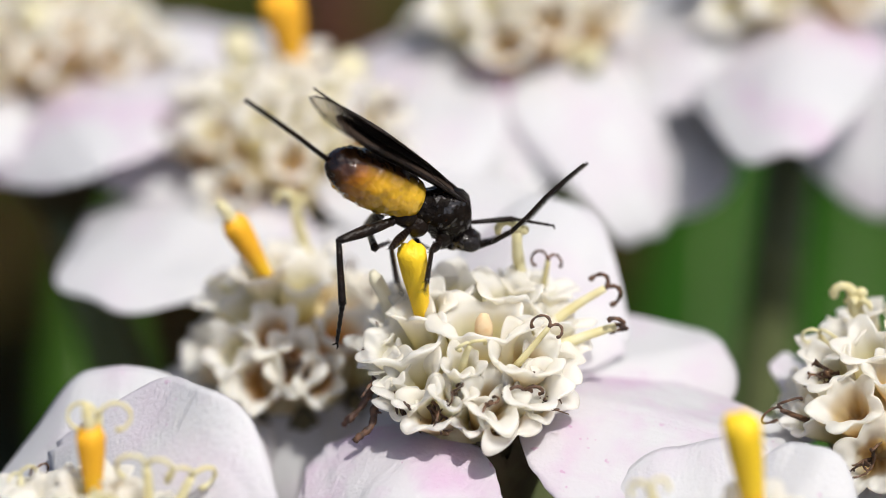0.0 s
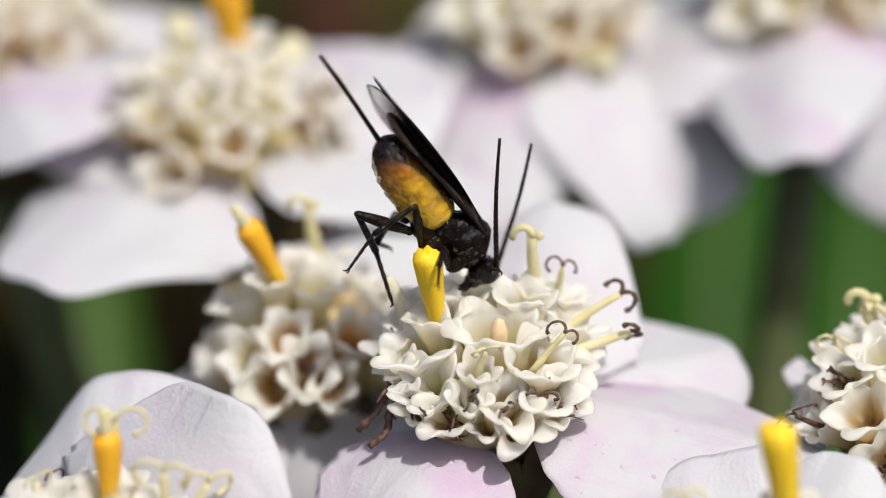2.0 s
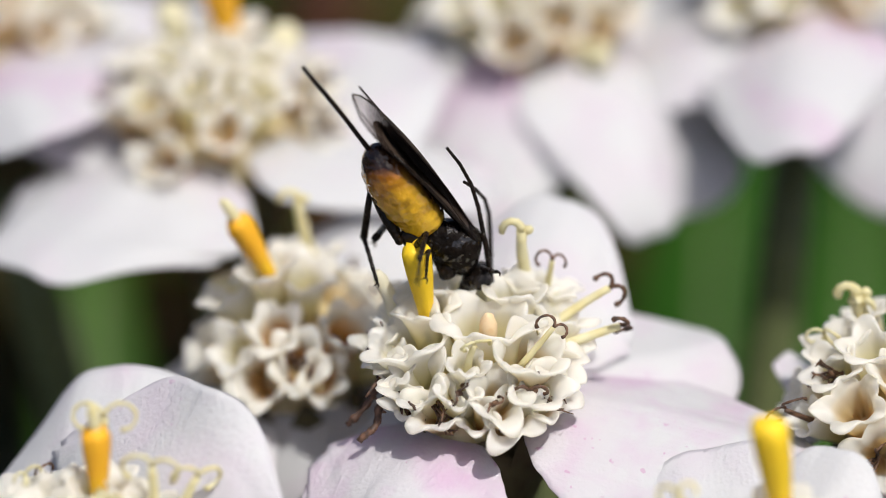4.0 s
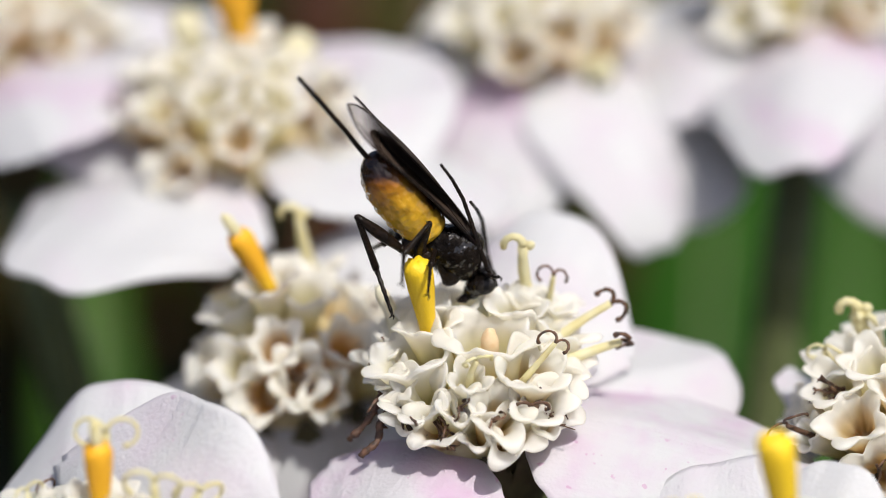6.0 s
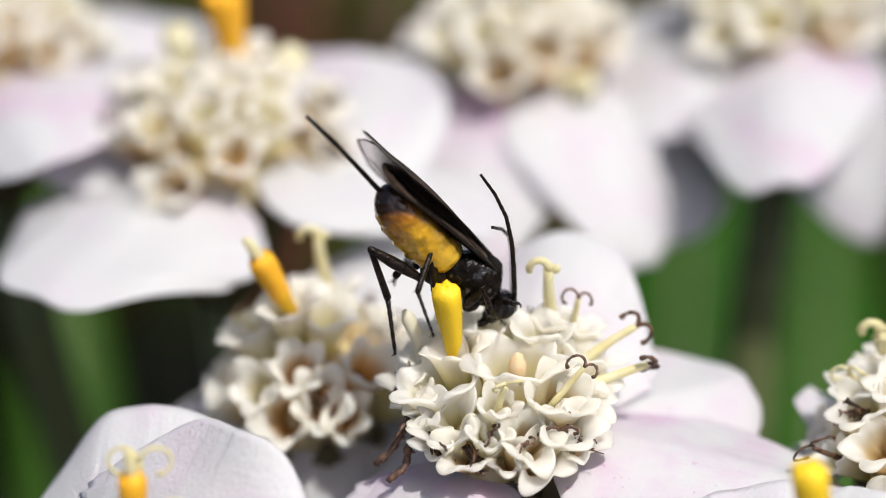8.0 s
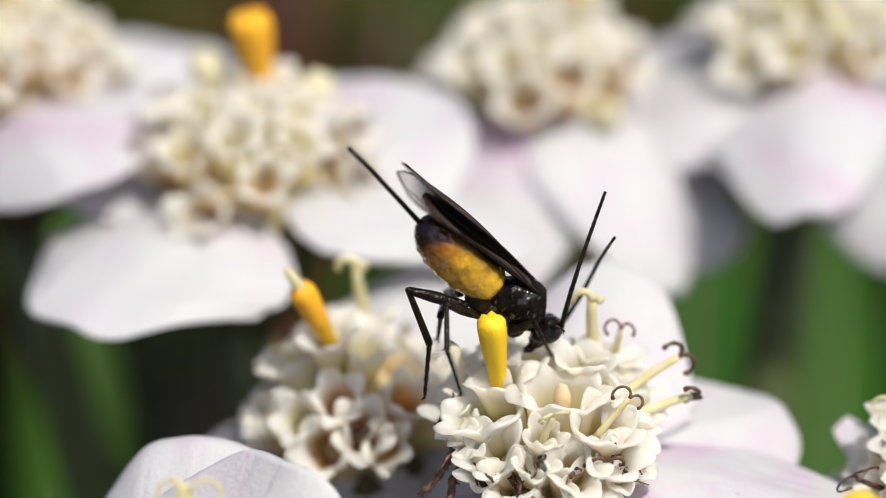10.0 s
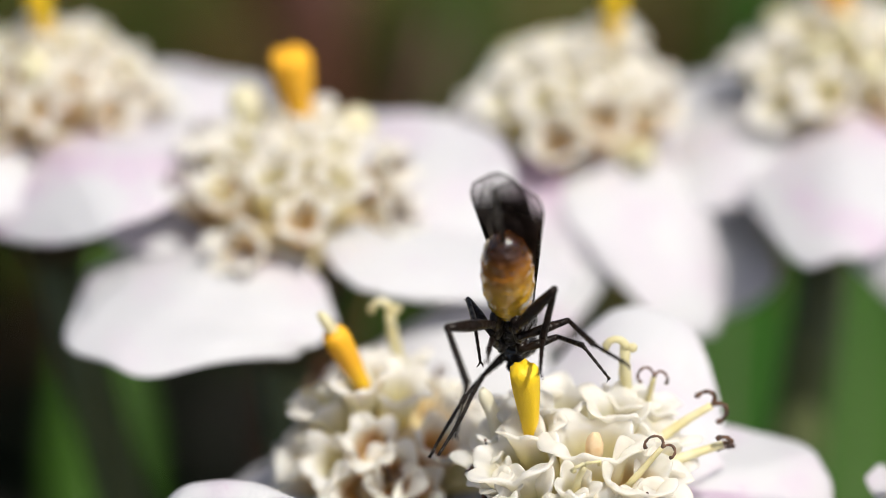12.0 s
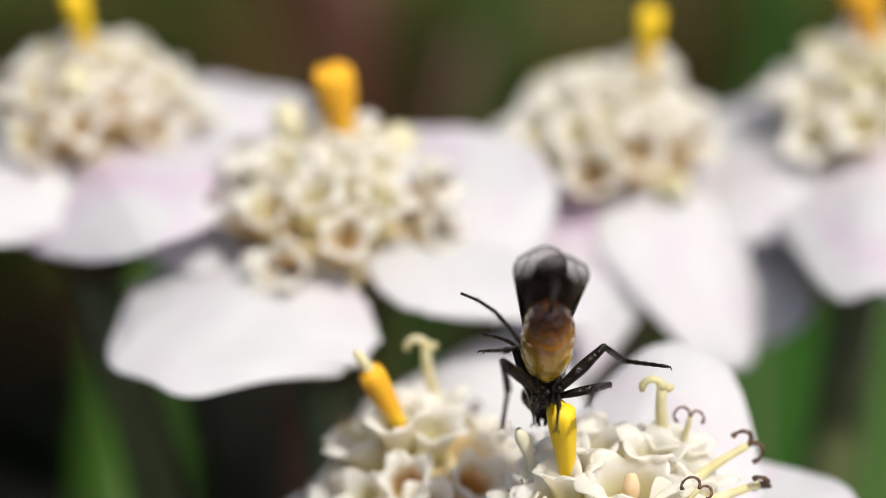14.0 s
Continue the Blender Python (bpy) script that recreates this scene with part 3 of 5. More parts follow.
def yarrow_flower(base, label, petals, seed, tilt=(0, 0), n=17, rad=1.5, high=1.0, florets=None, anthers=(), tall=(), pinkness=0.3, pink=None, join=None, more=(), aged=0.45, buds=0.2, ring=False, seat=-0.25, upright=0.4, blush=None):
    """One flower head with its stalk. base: mm, the middle of its disc; petals: rows of azimuth, rise, droop, length, width, roll and, for some, a lift of their seat."""
    rnd = random.Random(seed)
    root = new("yarrow_flower")
    m = at_mm(*base, tilt[0], tilt[1], 0)
    root.matrix_basis = m
    tagged(root, label, "flower", "flower heads of the yarrow")
    part("involucre", INVOLUCRES[seed % 2], root)
    dome = ellipsoid((0, 0, -0.25), (rad * 0.70, rad * 0.70, high * 0.74 + 0.1), 22, 14, 0.12)
    dome = [(x, y, max(z, -0.3)) for x, y, z in dome[0]], dome[1]
    part("receptacle", mesh_of("receptacle", *dome, FILAMENT), root, label="cream receptacle under the florets")
    inv = m.inverted()
    end = inv @ ((JOIN if join is None else Vector(join)) * MM) / MM
    mid = Vector((0, 0, -2.6))
    pts = []
    for i in range(11):
        s = i / 10
        p = (1 - s) ** 2 * mid + 2 * s * (1 - s) * Vector((end.x * 0.25, end.y * 0.25, -13)) + s * s * end
        pts.append(tuple(p))
    part("stalk", mesh_of("stalk", *tube(pts, [0.42 + 0.035 * i for i in range(11)], 10), STALK), root)
    for i, (az, rise, droop, ln, wd, roll, *low) in enumerate(petals):
        me = petal_mesh(ln, wd, droop, rnd.uniform(0.16, 0.30), seed * 10 + i, PETAL_BLUSH if i == blush else PETAL_PINK if (rnd.random() < pinkness if pink is None else i in pink) else PETAL)
        a = radians(az)
        part("ray_petal", me, root, Matrix.Translation(Vector((0.85 * math.cos(a), 0.85 * math.sin(a), seat + (low[0] if low else 0.07 * (i % 2)))) * MM) @ pose(0, 0, 0, 0, 0, az) @ pose(0, 0, 0, 0, -rise, 0) @ pose(0, 0, 0, roll, 0, 0))
    if florets is None:
        florets = []
        for i in range(n):
            q = math.sqrt((i + 0.4) / n)
            w = i * 2.39996 + seed
            x, y = rad * q * math.cos(w), rad * q * math.sin(w)
            z = high * math.sqrt(max(0, 1 - (0.985 * q) ** 2))
            kind = "old" if (q > 0.72 or aged > 0.7) and rnd.random() < aged else ("bud" if rnd.random() < buds else "cup")
            if kind == "old" and aged > 0.9 and rnd.random() < 0.4:
                kind = "tan"
            extra = "brown" if kind in ("old", "tan") and rnd.random() < (0.3 if aged > 0.7 else 0.7) else ("pale" if rnd.random() < 0.35 else "")
            if i in anthers:
                kind, extra = "cup", "anther"
            if i in tall:
                kind, extra = "cup", "tall"
            if all((x - r[0]) ** 2 + (y - r[1]) ** 2 > 0.25 for r in more):
                florets.append((x, y, z, kind, extra))
        for i in range(9 if ring else 0):
            w = i * 0.7 + seed + rnd.uniform(-0.15, 0.15)
            x, y = rad * 0.98 * math.cos(w), rad * 0.98 * math.sin(w)
            if all((x - r[0]) ** 2 + (y - r[1]) ** 2 > 0.3 for r in more):
                florets.append((x, y, 0.12 * high, ("tan" if aged > 0.9 else "old") if rnd.random() < aged else "cup", "dry" if rnd.random() < 0.25 * aged else ""))
        florets += more
    for x, y, z, kind, extra, *aim in florets:
        d = Vector((x / rad ** 2, y / rad ** 2, max(z, 0.05) / high ** 2 * 1.1))
        d = d.normalized() + Vector((0, 0, upright)) + Vector((rnd.uniform(-0.12, 0.12), rnd.uniform(-0.12, 0.12), 0))
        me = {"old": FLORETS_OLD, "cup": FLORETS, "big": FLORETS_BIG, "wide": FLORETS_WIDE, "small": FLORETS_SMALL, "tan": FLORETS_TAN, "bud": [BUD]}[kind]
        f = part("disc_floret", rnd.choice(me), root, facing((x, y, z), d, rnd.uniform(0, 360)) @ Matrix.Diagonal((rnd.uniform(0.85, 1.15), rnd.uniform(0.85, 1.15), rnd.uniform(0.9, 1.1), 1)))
        spin = rnd.uniform(0, 360)
        if aim:
            spin = aim[1] if len(aim) > 1 else spin
            q = f.matrix_basis.to_3x3().inverted().to_4x4() @ facing((0, 0, 0), aim[0], spin)
            name, data, label = EXTRAS[extra]
            col = part(name, data[int(abs(x * 10)) % len(data)], f, q, label)
            if extra == "anther_bare":
                part("style", TIP, col, at_mm(0, 0, 0.85), "pale yellow style tip")
        elif extra == "anther":
            part("anther_column", ANTHERS[seed % 2], f, f.matrix_basis.to_3x3().inverted().to_4x4() @ pose(0, 0, 0, rnd.uniform(-8, 8), rnd.uniform(-14, -4), spin), "orange-yellow pollen-covered column")
        elif extra == "tall":
            part("style", rnd.choice(STYLES_TALL), f, pose(0, 0, 0, 0, 0, spin), "pale yellow forked style")
        elif extra == "pale":
            part("style", rnd.choice(STYLES_PALE), f, at_mm(0, 0, -0.15, 0, 0, spin), "pale yellow forked style")
        elif extra == "brown":
            part("style", rnd.choice(STYLES_BROWN), f, at_mm(0, 0, 0.05, 0, 0, spin), "withered brown curled style")
        elif extra == "dry":
            part("withered_stamen", rnd.choice(WITHERED), f, at_mm(0, 0, 0.05, 0, 0, spin), "shrivelled brown stamens")
    return root


# ---- ground and growth below ----
def ground():
    verts, faces = [], []
    n, size = 60, 3000.0
    for i in range(n + 1):
        for j in range(n + 1):
            x, y = ((2 * i / n - 1) ** 3) * size * 20, ((2 * j / n - 1) ** 3) * size * 20
            verts.append((x, y, -300 + 14 * noise.noise(Vector((x / 60, y / 60, 0)))))
    for i in range(n):
        for j in range(n):
            a = i * (n + 1) + j
            faces.append((a, a + n + 1, a + n + 2, a + 1))
    tagged(new("ground", mesh_of("ground", verts, faces, SOIL)), "dark soil with leaf litter and low grass", "ground", kind="structure")


ground()


def main_stem():
    root = new("yarrow_plant")
    tagged(root, "upright green ridged yarrow plant rooted in soil", "plant")
    root.matrix_basis = at_mm(JOIN.x, JOIN.y, -300)
    pts = [(2.0 * math.sin(i * 0.4), 1.5 * math.cos(i * 0.5), i * 26.2) for i in range(10)]
    pts.append((0, 0, 264.0))
    part("stalk", mesh_of("stalk", *tube(pts, [2.2 - 0.11 * i for i in range(11)], 12), STALK), root)


main_stem()


def foliage():
    """The mass of feathery leaves far below the heads."""
    rnd = random.Random(4)
    verts, faces = [], []
    for _ in range(13000):
        x, y = rnd.uniform(-60, 60), rnd.uniform(-30, 150)
        z = -300 + 240 * rnd.random() ** 0.6
        c = Vector((x, y, z))
        d = Vector((rnd.uniform(-1, 1), rnd.uniform(-1, 1), rnd.uniform(-0.3, 0.9))).normalized()
        s = d.cross(Vector((rnd.uniform(-1, 1), rnd.uniform(-1, 1), 1))).normalized()
        ln, wd = rnd.uniform(6, 17), rnd.uniform(0.8, 2.4)
        o = len(verts)
        sag = Vector((0, 0, -ln * 0.15))
        verts += [c, c + d * ln * 0.4 + s * wd, c + d * ln + sag, c + d * ln * 0.4 - s * wd]
        faces.append((o, o + 1, o + 2, o + 3))
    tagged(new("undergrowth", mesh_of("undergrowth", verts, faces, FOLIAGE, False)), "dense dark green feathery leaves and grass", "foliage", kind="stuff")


foliage()


def meadow():
    """Sunlit leaves and dry stems of the growth further off."""
    rnd = random.Random(9)
    verts, faces = [], []
    for _ in range(3600):
        y = rnd.uniform(75, 200)
        x = rnd.uniform(-13, 13) * (1 + y / 60)
        z = 31.8 - (y + 51) * 0.473 - rnd.uniform(0, 13)
        c = Vector((x, y, z))
        d = Vector((rnd.uniform(-0.6, 0.6), rnd.uniform(-0.2, 1.0), rnd.uniform(-0.1, 0.5))).normalized()
        s = d.cross(Vector((rnd.uniform(-0.4, 0.4), rnd.uniform(-0.6, 0.0), 1))).normalized()
        ln, wd = rnd.uniform(5, 14), rnd.uniform(0.5, 2.0)
        o = len(verts)
        verts += [c, c + d * ln * 0.4 + s * wd, c + d * ln, c + d * ln * 0.4 - s * wd]
        faces.append((o, o + 1, o + 2, o + 3))
    tagged(new("meadow_growth", mesh_of("meadow_growth", verts, faces, MEADOW, False)), "sunlit olive and brown leaves of the meadow", "foliage", kind="stuff")


meadow()


def blade(label, points, width, thick=0.35, turn=0.0, material=None):
    """A long leaf blade, folded along its middle, from the ground up."""
    root = new("leaf_blade")
    tagged(root, label, "leaf", "green blades behind the flowers")
    p0 = Vector(points[0])
    root.matrix_basis = at_mm(*p0)
    pts = [Vector(p) - p0 for p in points]
    fine = []
    for i in range(len(pts) - 1):
        for k in range(6):
            fine.append(pts[i].lerp(pts[i + 1], k / 6))
    fine.append(pts[-1])
    verts, faces = [], []
    n = len(fine)
    side = Vector((math.cos(radians(turn)), math.sin(radians(turn)), 0))
    for i, p in enumerate(fine):
        w = width * (0.55 + 0.45 * math.sin(min(1, i / n * 1.3) * 2.2)) * (1 if i < n * 0.7 else max(0.04, (n - 1 - i) / (n * 0.3)))
        fwd = Vector((-side.y, side.x, 0))
        for v in (-1, -0.5, 0, 0.5, 1):
            verts.append(p + side * w * v + fwd * (abs(v) * w * 0.35))
        for v in (1, 0.5, 0, -0.5, -1):
            verts.append(p + side * w * v + fwd * (abs(v) * w * 0.35 + thick))
    for i in range(n - 1):
        for k in range(10):
            k2 = (k + 1) % 10
            faces.append((i * 10 + k, i * 10 + k2, (i + 1) * 10 + k2, (i + 1) * 10 + k))
    part("blade", mesh_of("blade", verts, faces, material or LEAF), root)
    fwd = Vector((-side.y, side.x, 0))
    part("midrib", mesh_of("midrib", *tube([p - fwd * 0.05 for p in fine], [0.22 * (1 - 0.8 * i / n) for i in range(n)], 8), STALK), root, label="paler green midrib")
    return root


# ---- flower heads ----
FRONT_FLORETS = [
    (-0.92, -0.36, 0.92, "big", ""), (0.15, -0.28, 1.14, "big", "young", (0, 0.1, 1), 0), (0.70, -0.72, 0.92, "wide", "mix", (0.62, 0.25, 0.75), 0),
    (-0.13, -0.94, 0.92, "small", "pale", (0.05, -0.2, 1), 20), (-0.84, -0.92, 0.58, "cup", ""), (-0.24, -1.22, 0.66, "small", "brown", (0.1, -0.6, 0.7), 60),
    (0.26, -1.26, 0.56, "old", "brown", (0, -0.9, 0.5), 40), (0.80, -1.02, 0.56, "cup", "curl", (0.05, -0.75, 0.55), 0), (1.02, -0.44, 0.66, "cup", ""),
    (0.93, -0.90, 0.42, "old", "dry", (0.6, -0.7, 0.5), 30), (-1.12, -0.66, 0.60, "small", "dry_long", (-0.40, -0.50, -0.80), 20), (-0.98, -1.02, 0.36, "small", "dry", (0.5, -0.7, -0.45), 0), (-1.22, -0.40, 0.62, "small", "dry_long", (-0.50, -0.30, -0.80), 80),
    (-0.54, -1.24, 0.40, "old", "dry", (0.5, -1.0, -0.3), 0), (0.0, -1.36, 0.34, "small", ""), (0.48, -1.28, 0.30, "old", "")]
BACK_FLORETS = [
    (1.16, -0.05, 0.66, "cup", "long", (1.0, 0.2, 0.3), 70), (1.10, 0.34, 0.80, "cup", "long", (0.75, 0.4, 0.5), 0), (0.67, 0.86, 0.96, "cup", "stout", (-0.05, 0, 1), 0),
    (-1.15, 0.35, 0.85, "small", "stub", (-0.3, 0, 1), 0), (-0.74, 0.10, 1.14, "cup", "anther", (-0.13, 0, 1.05), 0), (-0.38, 0.72, 1.08, "big", ""),
    (-1.34, 0.12, 0.60, "old", "dry", (-0.5, -0.4, 0.6), 0), (0.97, 1.0, 0.88, "cup", "mix", (0.15, 0, 0.8), 0), (-0.7, 1.2, 0.7, "cup", ""), (0.1, 1.4, 0.55, "cup", ""), (0.50, 0.42, 1.20, "cup", "")]
yarrow_flower((0.15, 0.1, -0.78), "white yarrow head in full bloom with a wasp feeding on it",
    [(-123, 1, 60, 3.8, 3.14, 4), (-15, -2, 9, 4.18, 3.71, -3, 0.20), (26, 5, 16, 3.32, 3.96, 8, -0.25), (70, 28, 8, 2.97, 3.3, 0), (-168, -42, 25, 3.3, 3.0, 0)],
    3, tilt=(6, 0), rad=1.62, high=1.25, pink=(0, 1), upright=0.75, florets=FRONT_FLORETS + BACK_FLORETS)

yarrow_flower((6.32, 0.2, -1.35), "white yarrow head with cream florets and browned styles",
    [(142, 16, 6, 1.5, 1.3, 0), (-80, -20, 40, 2.7, 2.8, 0), (-10, -15, 35, 2.8, 2.9, 0), (60, 0, 20, 2.8, 2.9, 0), (130, -20, 30, 2.6, 2.6, 0)],
    5, tilt=(4, 0), n=15, ring=True, high=1.3, rad=1.55, more=[(-0.64, 0.85, 1.0, "cup", "ragged", (-0.12, 0, 1), 0), (-1.08, -0.33, 0.89, "cup", "dry", (-0.9, -0.2, 0.1)), (-0.87, -0.95, 0.75, "old", ""), (-0.27, -0.7, 1.14, "old", ""), (-1.45, -0.7, 0.36, "small", "hook", (-0.75, -0.35, 0.55), 10)])
yarrow_flower((-2.55, 2.36, -1.67), "ageing yarrow head with orange-brown florets and one yellow column",
    [(-150, -14, 26, 3.2, 3.0, 0), (140, -12, 30, 2.6, 2.6, 0), (58, 42, 40, 2.8, 4.2, 5), (-92, -52, 25, 2.6, 2.6, 0), (-30, -48, 25, 2.4, 2.4, 0)],
    6, tilt=(4, -6), pinkness=0.0, ring=True, aged=0.6, buds=0.0, n=14, high=1.45, rad=1.45, more=[(-0.25, -0.2, 1.75, "cup", "anther_bare", (-0.35, 0, 1), 0), (0.26, 0.8, 1.25, "cup", "stout", (0, 0, 1), 0),
        (-0.20, -0.86, 1.06, "tan", ""), (0.08, -1.16, 0.70, "tan", "dry", (0.1, -0.3, 1), 0), (-0.45, -1.20, 0.46, "tan", ""), (0.42, -1.22, 0.42, "tan", ""), (0.80, -0.70, 0.90, "tan", ""), (-0.80, -0.84, 0.80, "cup", "")])
yarrow_flower((-5.29, -3.47, -1.64), "white yarrow head with one orange-yellow pollen column",
    [(42, 58, 14, 2.65, 4.4, 11, 0.13), (86, 30, 4, 3.36, 4.7, -16, -0.07), (-170, -10, 35, 2.7, 2.8, 0), (-90, -20, 40, 2.8, 2.8, 0), (-20, -12, 35, 2.8, 2.9, 0)],
    7, tilt=(-4, 0), pinkness=0.0, n=18, high=1.0, more=[(0.3, 0.2, 0.98, "cup", "anther_bare", (-0.02, 0, 1), 0), (0.34, 0.62, 0.92, "cup", "arc_high", (0, 0, 1), 0), (1.05, 0.1, 0.7, "cup", "arc", (0.1, 0, 1), 0), (1.35, 0.3, 0.5, "cup", "arc", (0.3, 0, 1), 30), (1.5, -0.3, 0.4, "cup", "mix", (0.6, 0, 0.9), 0)])
FRONT_RIGHT = yarrow_flower((3.78, -4.19, -1.95), "white yarrow head with one bright yellow pollen column",
    [(98, 44, 25, 2.5, 4.2, -8), (59, 49, 16, 2.35, 2.5, 5), (188, -5, 30, 2.7, 2.8, 0), (-110, -20, 40, 2.8, 2.8, 0), (-40, -14, 35, 2.8, 2.9, 0)],
    8, tilt=(-2, 0), pinkness=0.0, n=18, high=1.0, more=[(0.36, 0.3, 1.35, "cup", "anther_long", (-0.12, 0, 1), 0), (-0.8, 0.2, 0.85, "cup", "tall", (-0.2, 0, 1), 0)])
SWAYING = yarrow_flower((-3.9, 7.0, 0.0), "white yarrow head with drooping petals, swaying slightly",
    [(-125, -3, 8, 3.95, 4.4, 4), (-22, 5, 24, 4.15, 3.2, -6), (13, 18, 12, 2.85, 4.2, 12), (100, 0, 20, 2.9, 2.9, 0), (160, 6, 22, 3.3, 3.1, 0)],
    9, seat=0.15, tilt=(2, 0), n=20, high=1.55, rad=1.82, more=[(0.25, 0.3, 1.62, "cup", "orange", (-0.12, 0, 1), 0), (-0.62, 0.35, 1.86, "bud", ""), (1.1, 0.4, 1.42, "bud", ""), (1.62, -0.15, 1.0, "old", "dry", (0.6, -0.2, 0.8), 0), (1.72, -0.6, 0.45, "old", "dry", (0.8, -0.4, 0.3), 0)])
BACK_CENTRE = yarrow_flower((0.55, 9.6, 0.3), "white and pink yarrow head with yellow column, swaying",
    [(-108, -18, 40, 3.9, 2.8, 0), (-63, -8, 52, 3.9, 2.5, 0), (-26, -36, 10, 3.45, 4.2, 10), (80, 0, 20, 2.9, 2.9, 0), (170, -10, 30, 3.1, 3.0, 0)],
    10, seat=0.15, tilt=(2, 0), n=20, high=1.35, rad=1.6, pink=(), blush=0, more=[(0.5, 0.3, 1.55, "cup", "anther", (0.05, 0, 1), 0)])
BACK_RIGHT = yarrow_flower((4.8, 10.2, 0.7), "white yarrow head with broad pale petals and yellow column, swaying",
    [(-150, -10, 28, 3.0, 3.0, 0), (-98, 2, 30, 3.8, 3.2, 12), (-38, -55, 28, 3.6, 3.6, 0), (60, 0, 20, 2.9, 2.9, 0), (150, -10, 30, 3.1, 3.0, 0)],
    11, seat=0.15, tilt=(2, 0), n=20, high=1.3, rad=1.6, pinkness=0.5, more=[(0.0, 0.3, 1.4, "cup", "orange", (-0.3, 0, 1), 0)])
BACK_LEFT = yarrow_flower((-7.8, 9.3, 0.7), "white yarrow head, cream florets, broad petals, swaying",
    [(-135, 5, 30, 3.0, 3.2, 0), (-71, 14, 32, 3.1, 3.85, 14), (30, 0, 20, 3.0, 3.0, 0), (100, 0, 20, 2.9, 2.9, 0), (180, -8, 30, 3.1, 3.0, 0)],
    12, seat=0.15, tilt=(2, 0), n=18, anthers=(1,), high=1.3, rad=1.6, aged=0.85)

# ---- blades and stems behind ----
blade("broad dark green grass blade among the stems", [(-6.4, 12, -300), (-6.8, 12, -70), (-7.5, 14, -24), (-7.8, 18, -13.5), (-8.1, 22, -10.2), (-8.6, 29, -8.2)], 1.0, turn=6, material=LEAF_DARK)
blade("broad bright green leaf in sunlight", [(3.0, 11, -300), (3.2, 12, -70), (3.6, 15, -20), (4.1, 19, -12.6), (4.5, 24, -9.6), (4.8, 30, -8.6)], 1.75, turn=-8)
blade("broad bright green leaf in sunlight", [(7.0, 11, -300), (6.8, 12, -70), (6.6, 15, -21), (6.9, 19, -13.2), (7.4, 24, -10.2), (8.0, 30, -9.0)], 1.6, turn=10)

blade("tall green grass blade in sunlight", [(-9.0, 34, -300), (-5.0, 36, -60), (-2.0, 38, -20), (0.5, 40, -9.4), (4.5, 42, -8.3), (10.0, 44, -7.9)], 0.55, turn=20)
blade("broad bright green leaf in sunlight", [(5.6, 30, -300), (5.7, 31, -60), (5.8, 33, -16), (5.9, 35, -8.0), (6.0, 36, -5.4)], 0.9, turn=0)


def dry_stem(points, r):
    root = new("dry_stem")
    tagged(root, "reddish-brown dry stem among the grass", "stem")
    p0 = Vector(points[0])
    root.matrix_basis = at_mm(*p0)
    pts = [Vector(p) - p0 for p in points]
    part("stalk", mesh_of("stalk", *tube([tuple(p) for p in pts], [r] * len(pts), 12), RUST_STEM), root)
    for k, q in ((2, 1), (3, -1)):
        a = pts[k]
        part("side_branch", mesh_of("side_branch", *tube([tuple(a), tuple(a + Vector((q * 2, 0.5, 3))), tuple(a + Vector((q * 3, 0.6, 7)))], [r * 0.6, r * 0.5, r * 0.3], 8), RUST_STEM), root)


dry_stem([(-4.2, 32, -300), (-4.2, 32, -60), (-4.0, 33, -16), (-3.9, 33, -9.5), (-3.7, 34, -5.0)], 0.85)

# ---- the wasp ----
WASP = new("wasp")
tagged(WASP, "small black parasitic wasp with amber abdomen and smoky wings", "wasp")
THORAX_ROWS = [(-0.12, 0.10, -0.07), (-0.07, 0.19, -0.08), (0.0, 0.26, -0.07), (0.08, 0.29, -0.04), (0.14, 0.33, -0.01), (0.20, 0.32, -0.01), (0.26, 0.345, 0.01), (0.36, 0.375, 0.02), (0.48, 0.385, 0.02), (0.60, 0.37, 0.01), (0.69, 0.32, -0.02), (0.77, 0.25, -0.05), (0.83, 0.14, -0.06), (0.88, 0.08, -0.06)]
part("thorax", mesh_of("thorax", *lathe_x(THORAX_ROWS, 26, 0.84, 0.12), BLACK), WASP, label="black pitted thorax")
COXA = [mesh_of("coxa", *ellipsoid((0, 0, 0), r, 12, 8, 0.1), LEG_BLACK) for r in ((0.24, 0.10, 0.15), (0.17, 0.10, 0.16), (0.13, 0.09, 0.16))]
for s in (-1, 1):
    for me, at in zip(COXA, ((-0.14, 0.15, -0.28), (0.10, 0.17, -0.32), (0.58, 0.14, -0.30))):
        part("coxa", me, WASP, at_mm(at[0], s * at[1], at[2]))
HEAD = part("head", mesh_of("head", *joined(ellipsoid((0.17, 0, -0.03), (0.17, 0.26, 0.25), 18, 12, 0.05), ellipsoid((0.22, 0, -0.2), (0.12, 0.16, 0.14), 12, 8, 0.1), tube([(-0.04, 0, -0.02), (0.1, 0, -0.02)], [0.08, 0.1], 10)), BLACK), WASP, at_mm(0.86, 0, -0.05), "black head")
for s in (-1, 1):
    part("eye", mesh_of("eye", *ellipsoid((0.18, s * 0.2, 0.02), (0.12, 0.09, 0.15), 14, 10), EYE), HEAD, label="shiny dark compound eye")
part("mouthparts", mesh_of("mouthparts", *joined(tube([(0.24, -0.05, -0.28), (0.27, -0.06, -0.38), (0.24, -0.03, -0.47)], [0.05, 0.04, 0.015], 7), tube([(0.24, 0.05, -0.28), (0.27, 0.06, -0.38), (0.24, 0.03, -0.47)], [0.05, 0.04, 0.015], 7)), LEG_BLACK), HEAD)
prof = [(0.03, 0.07, -0.02), (-0.02, 0.16, -0.02)]
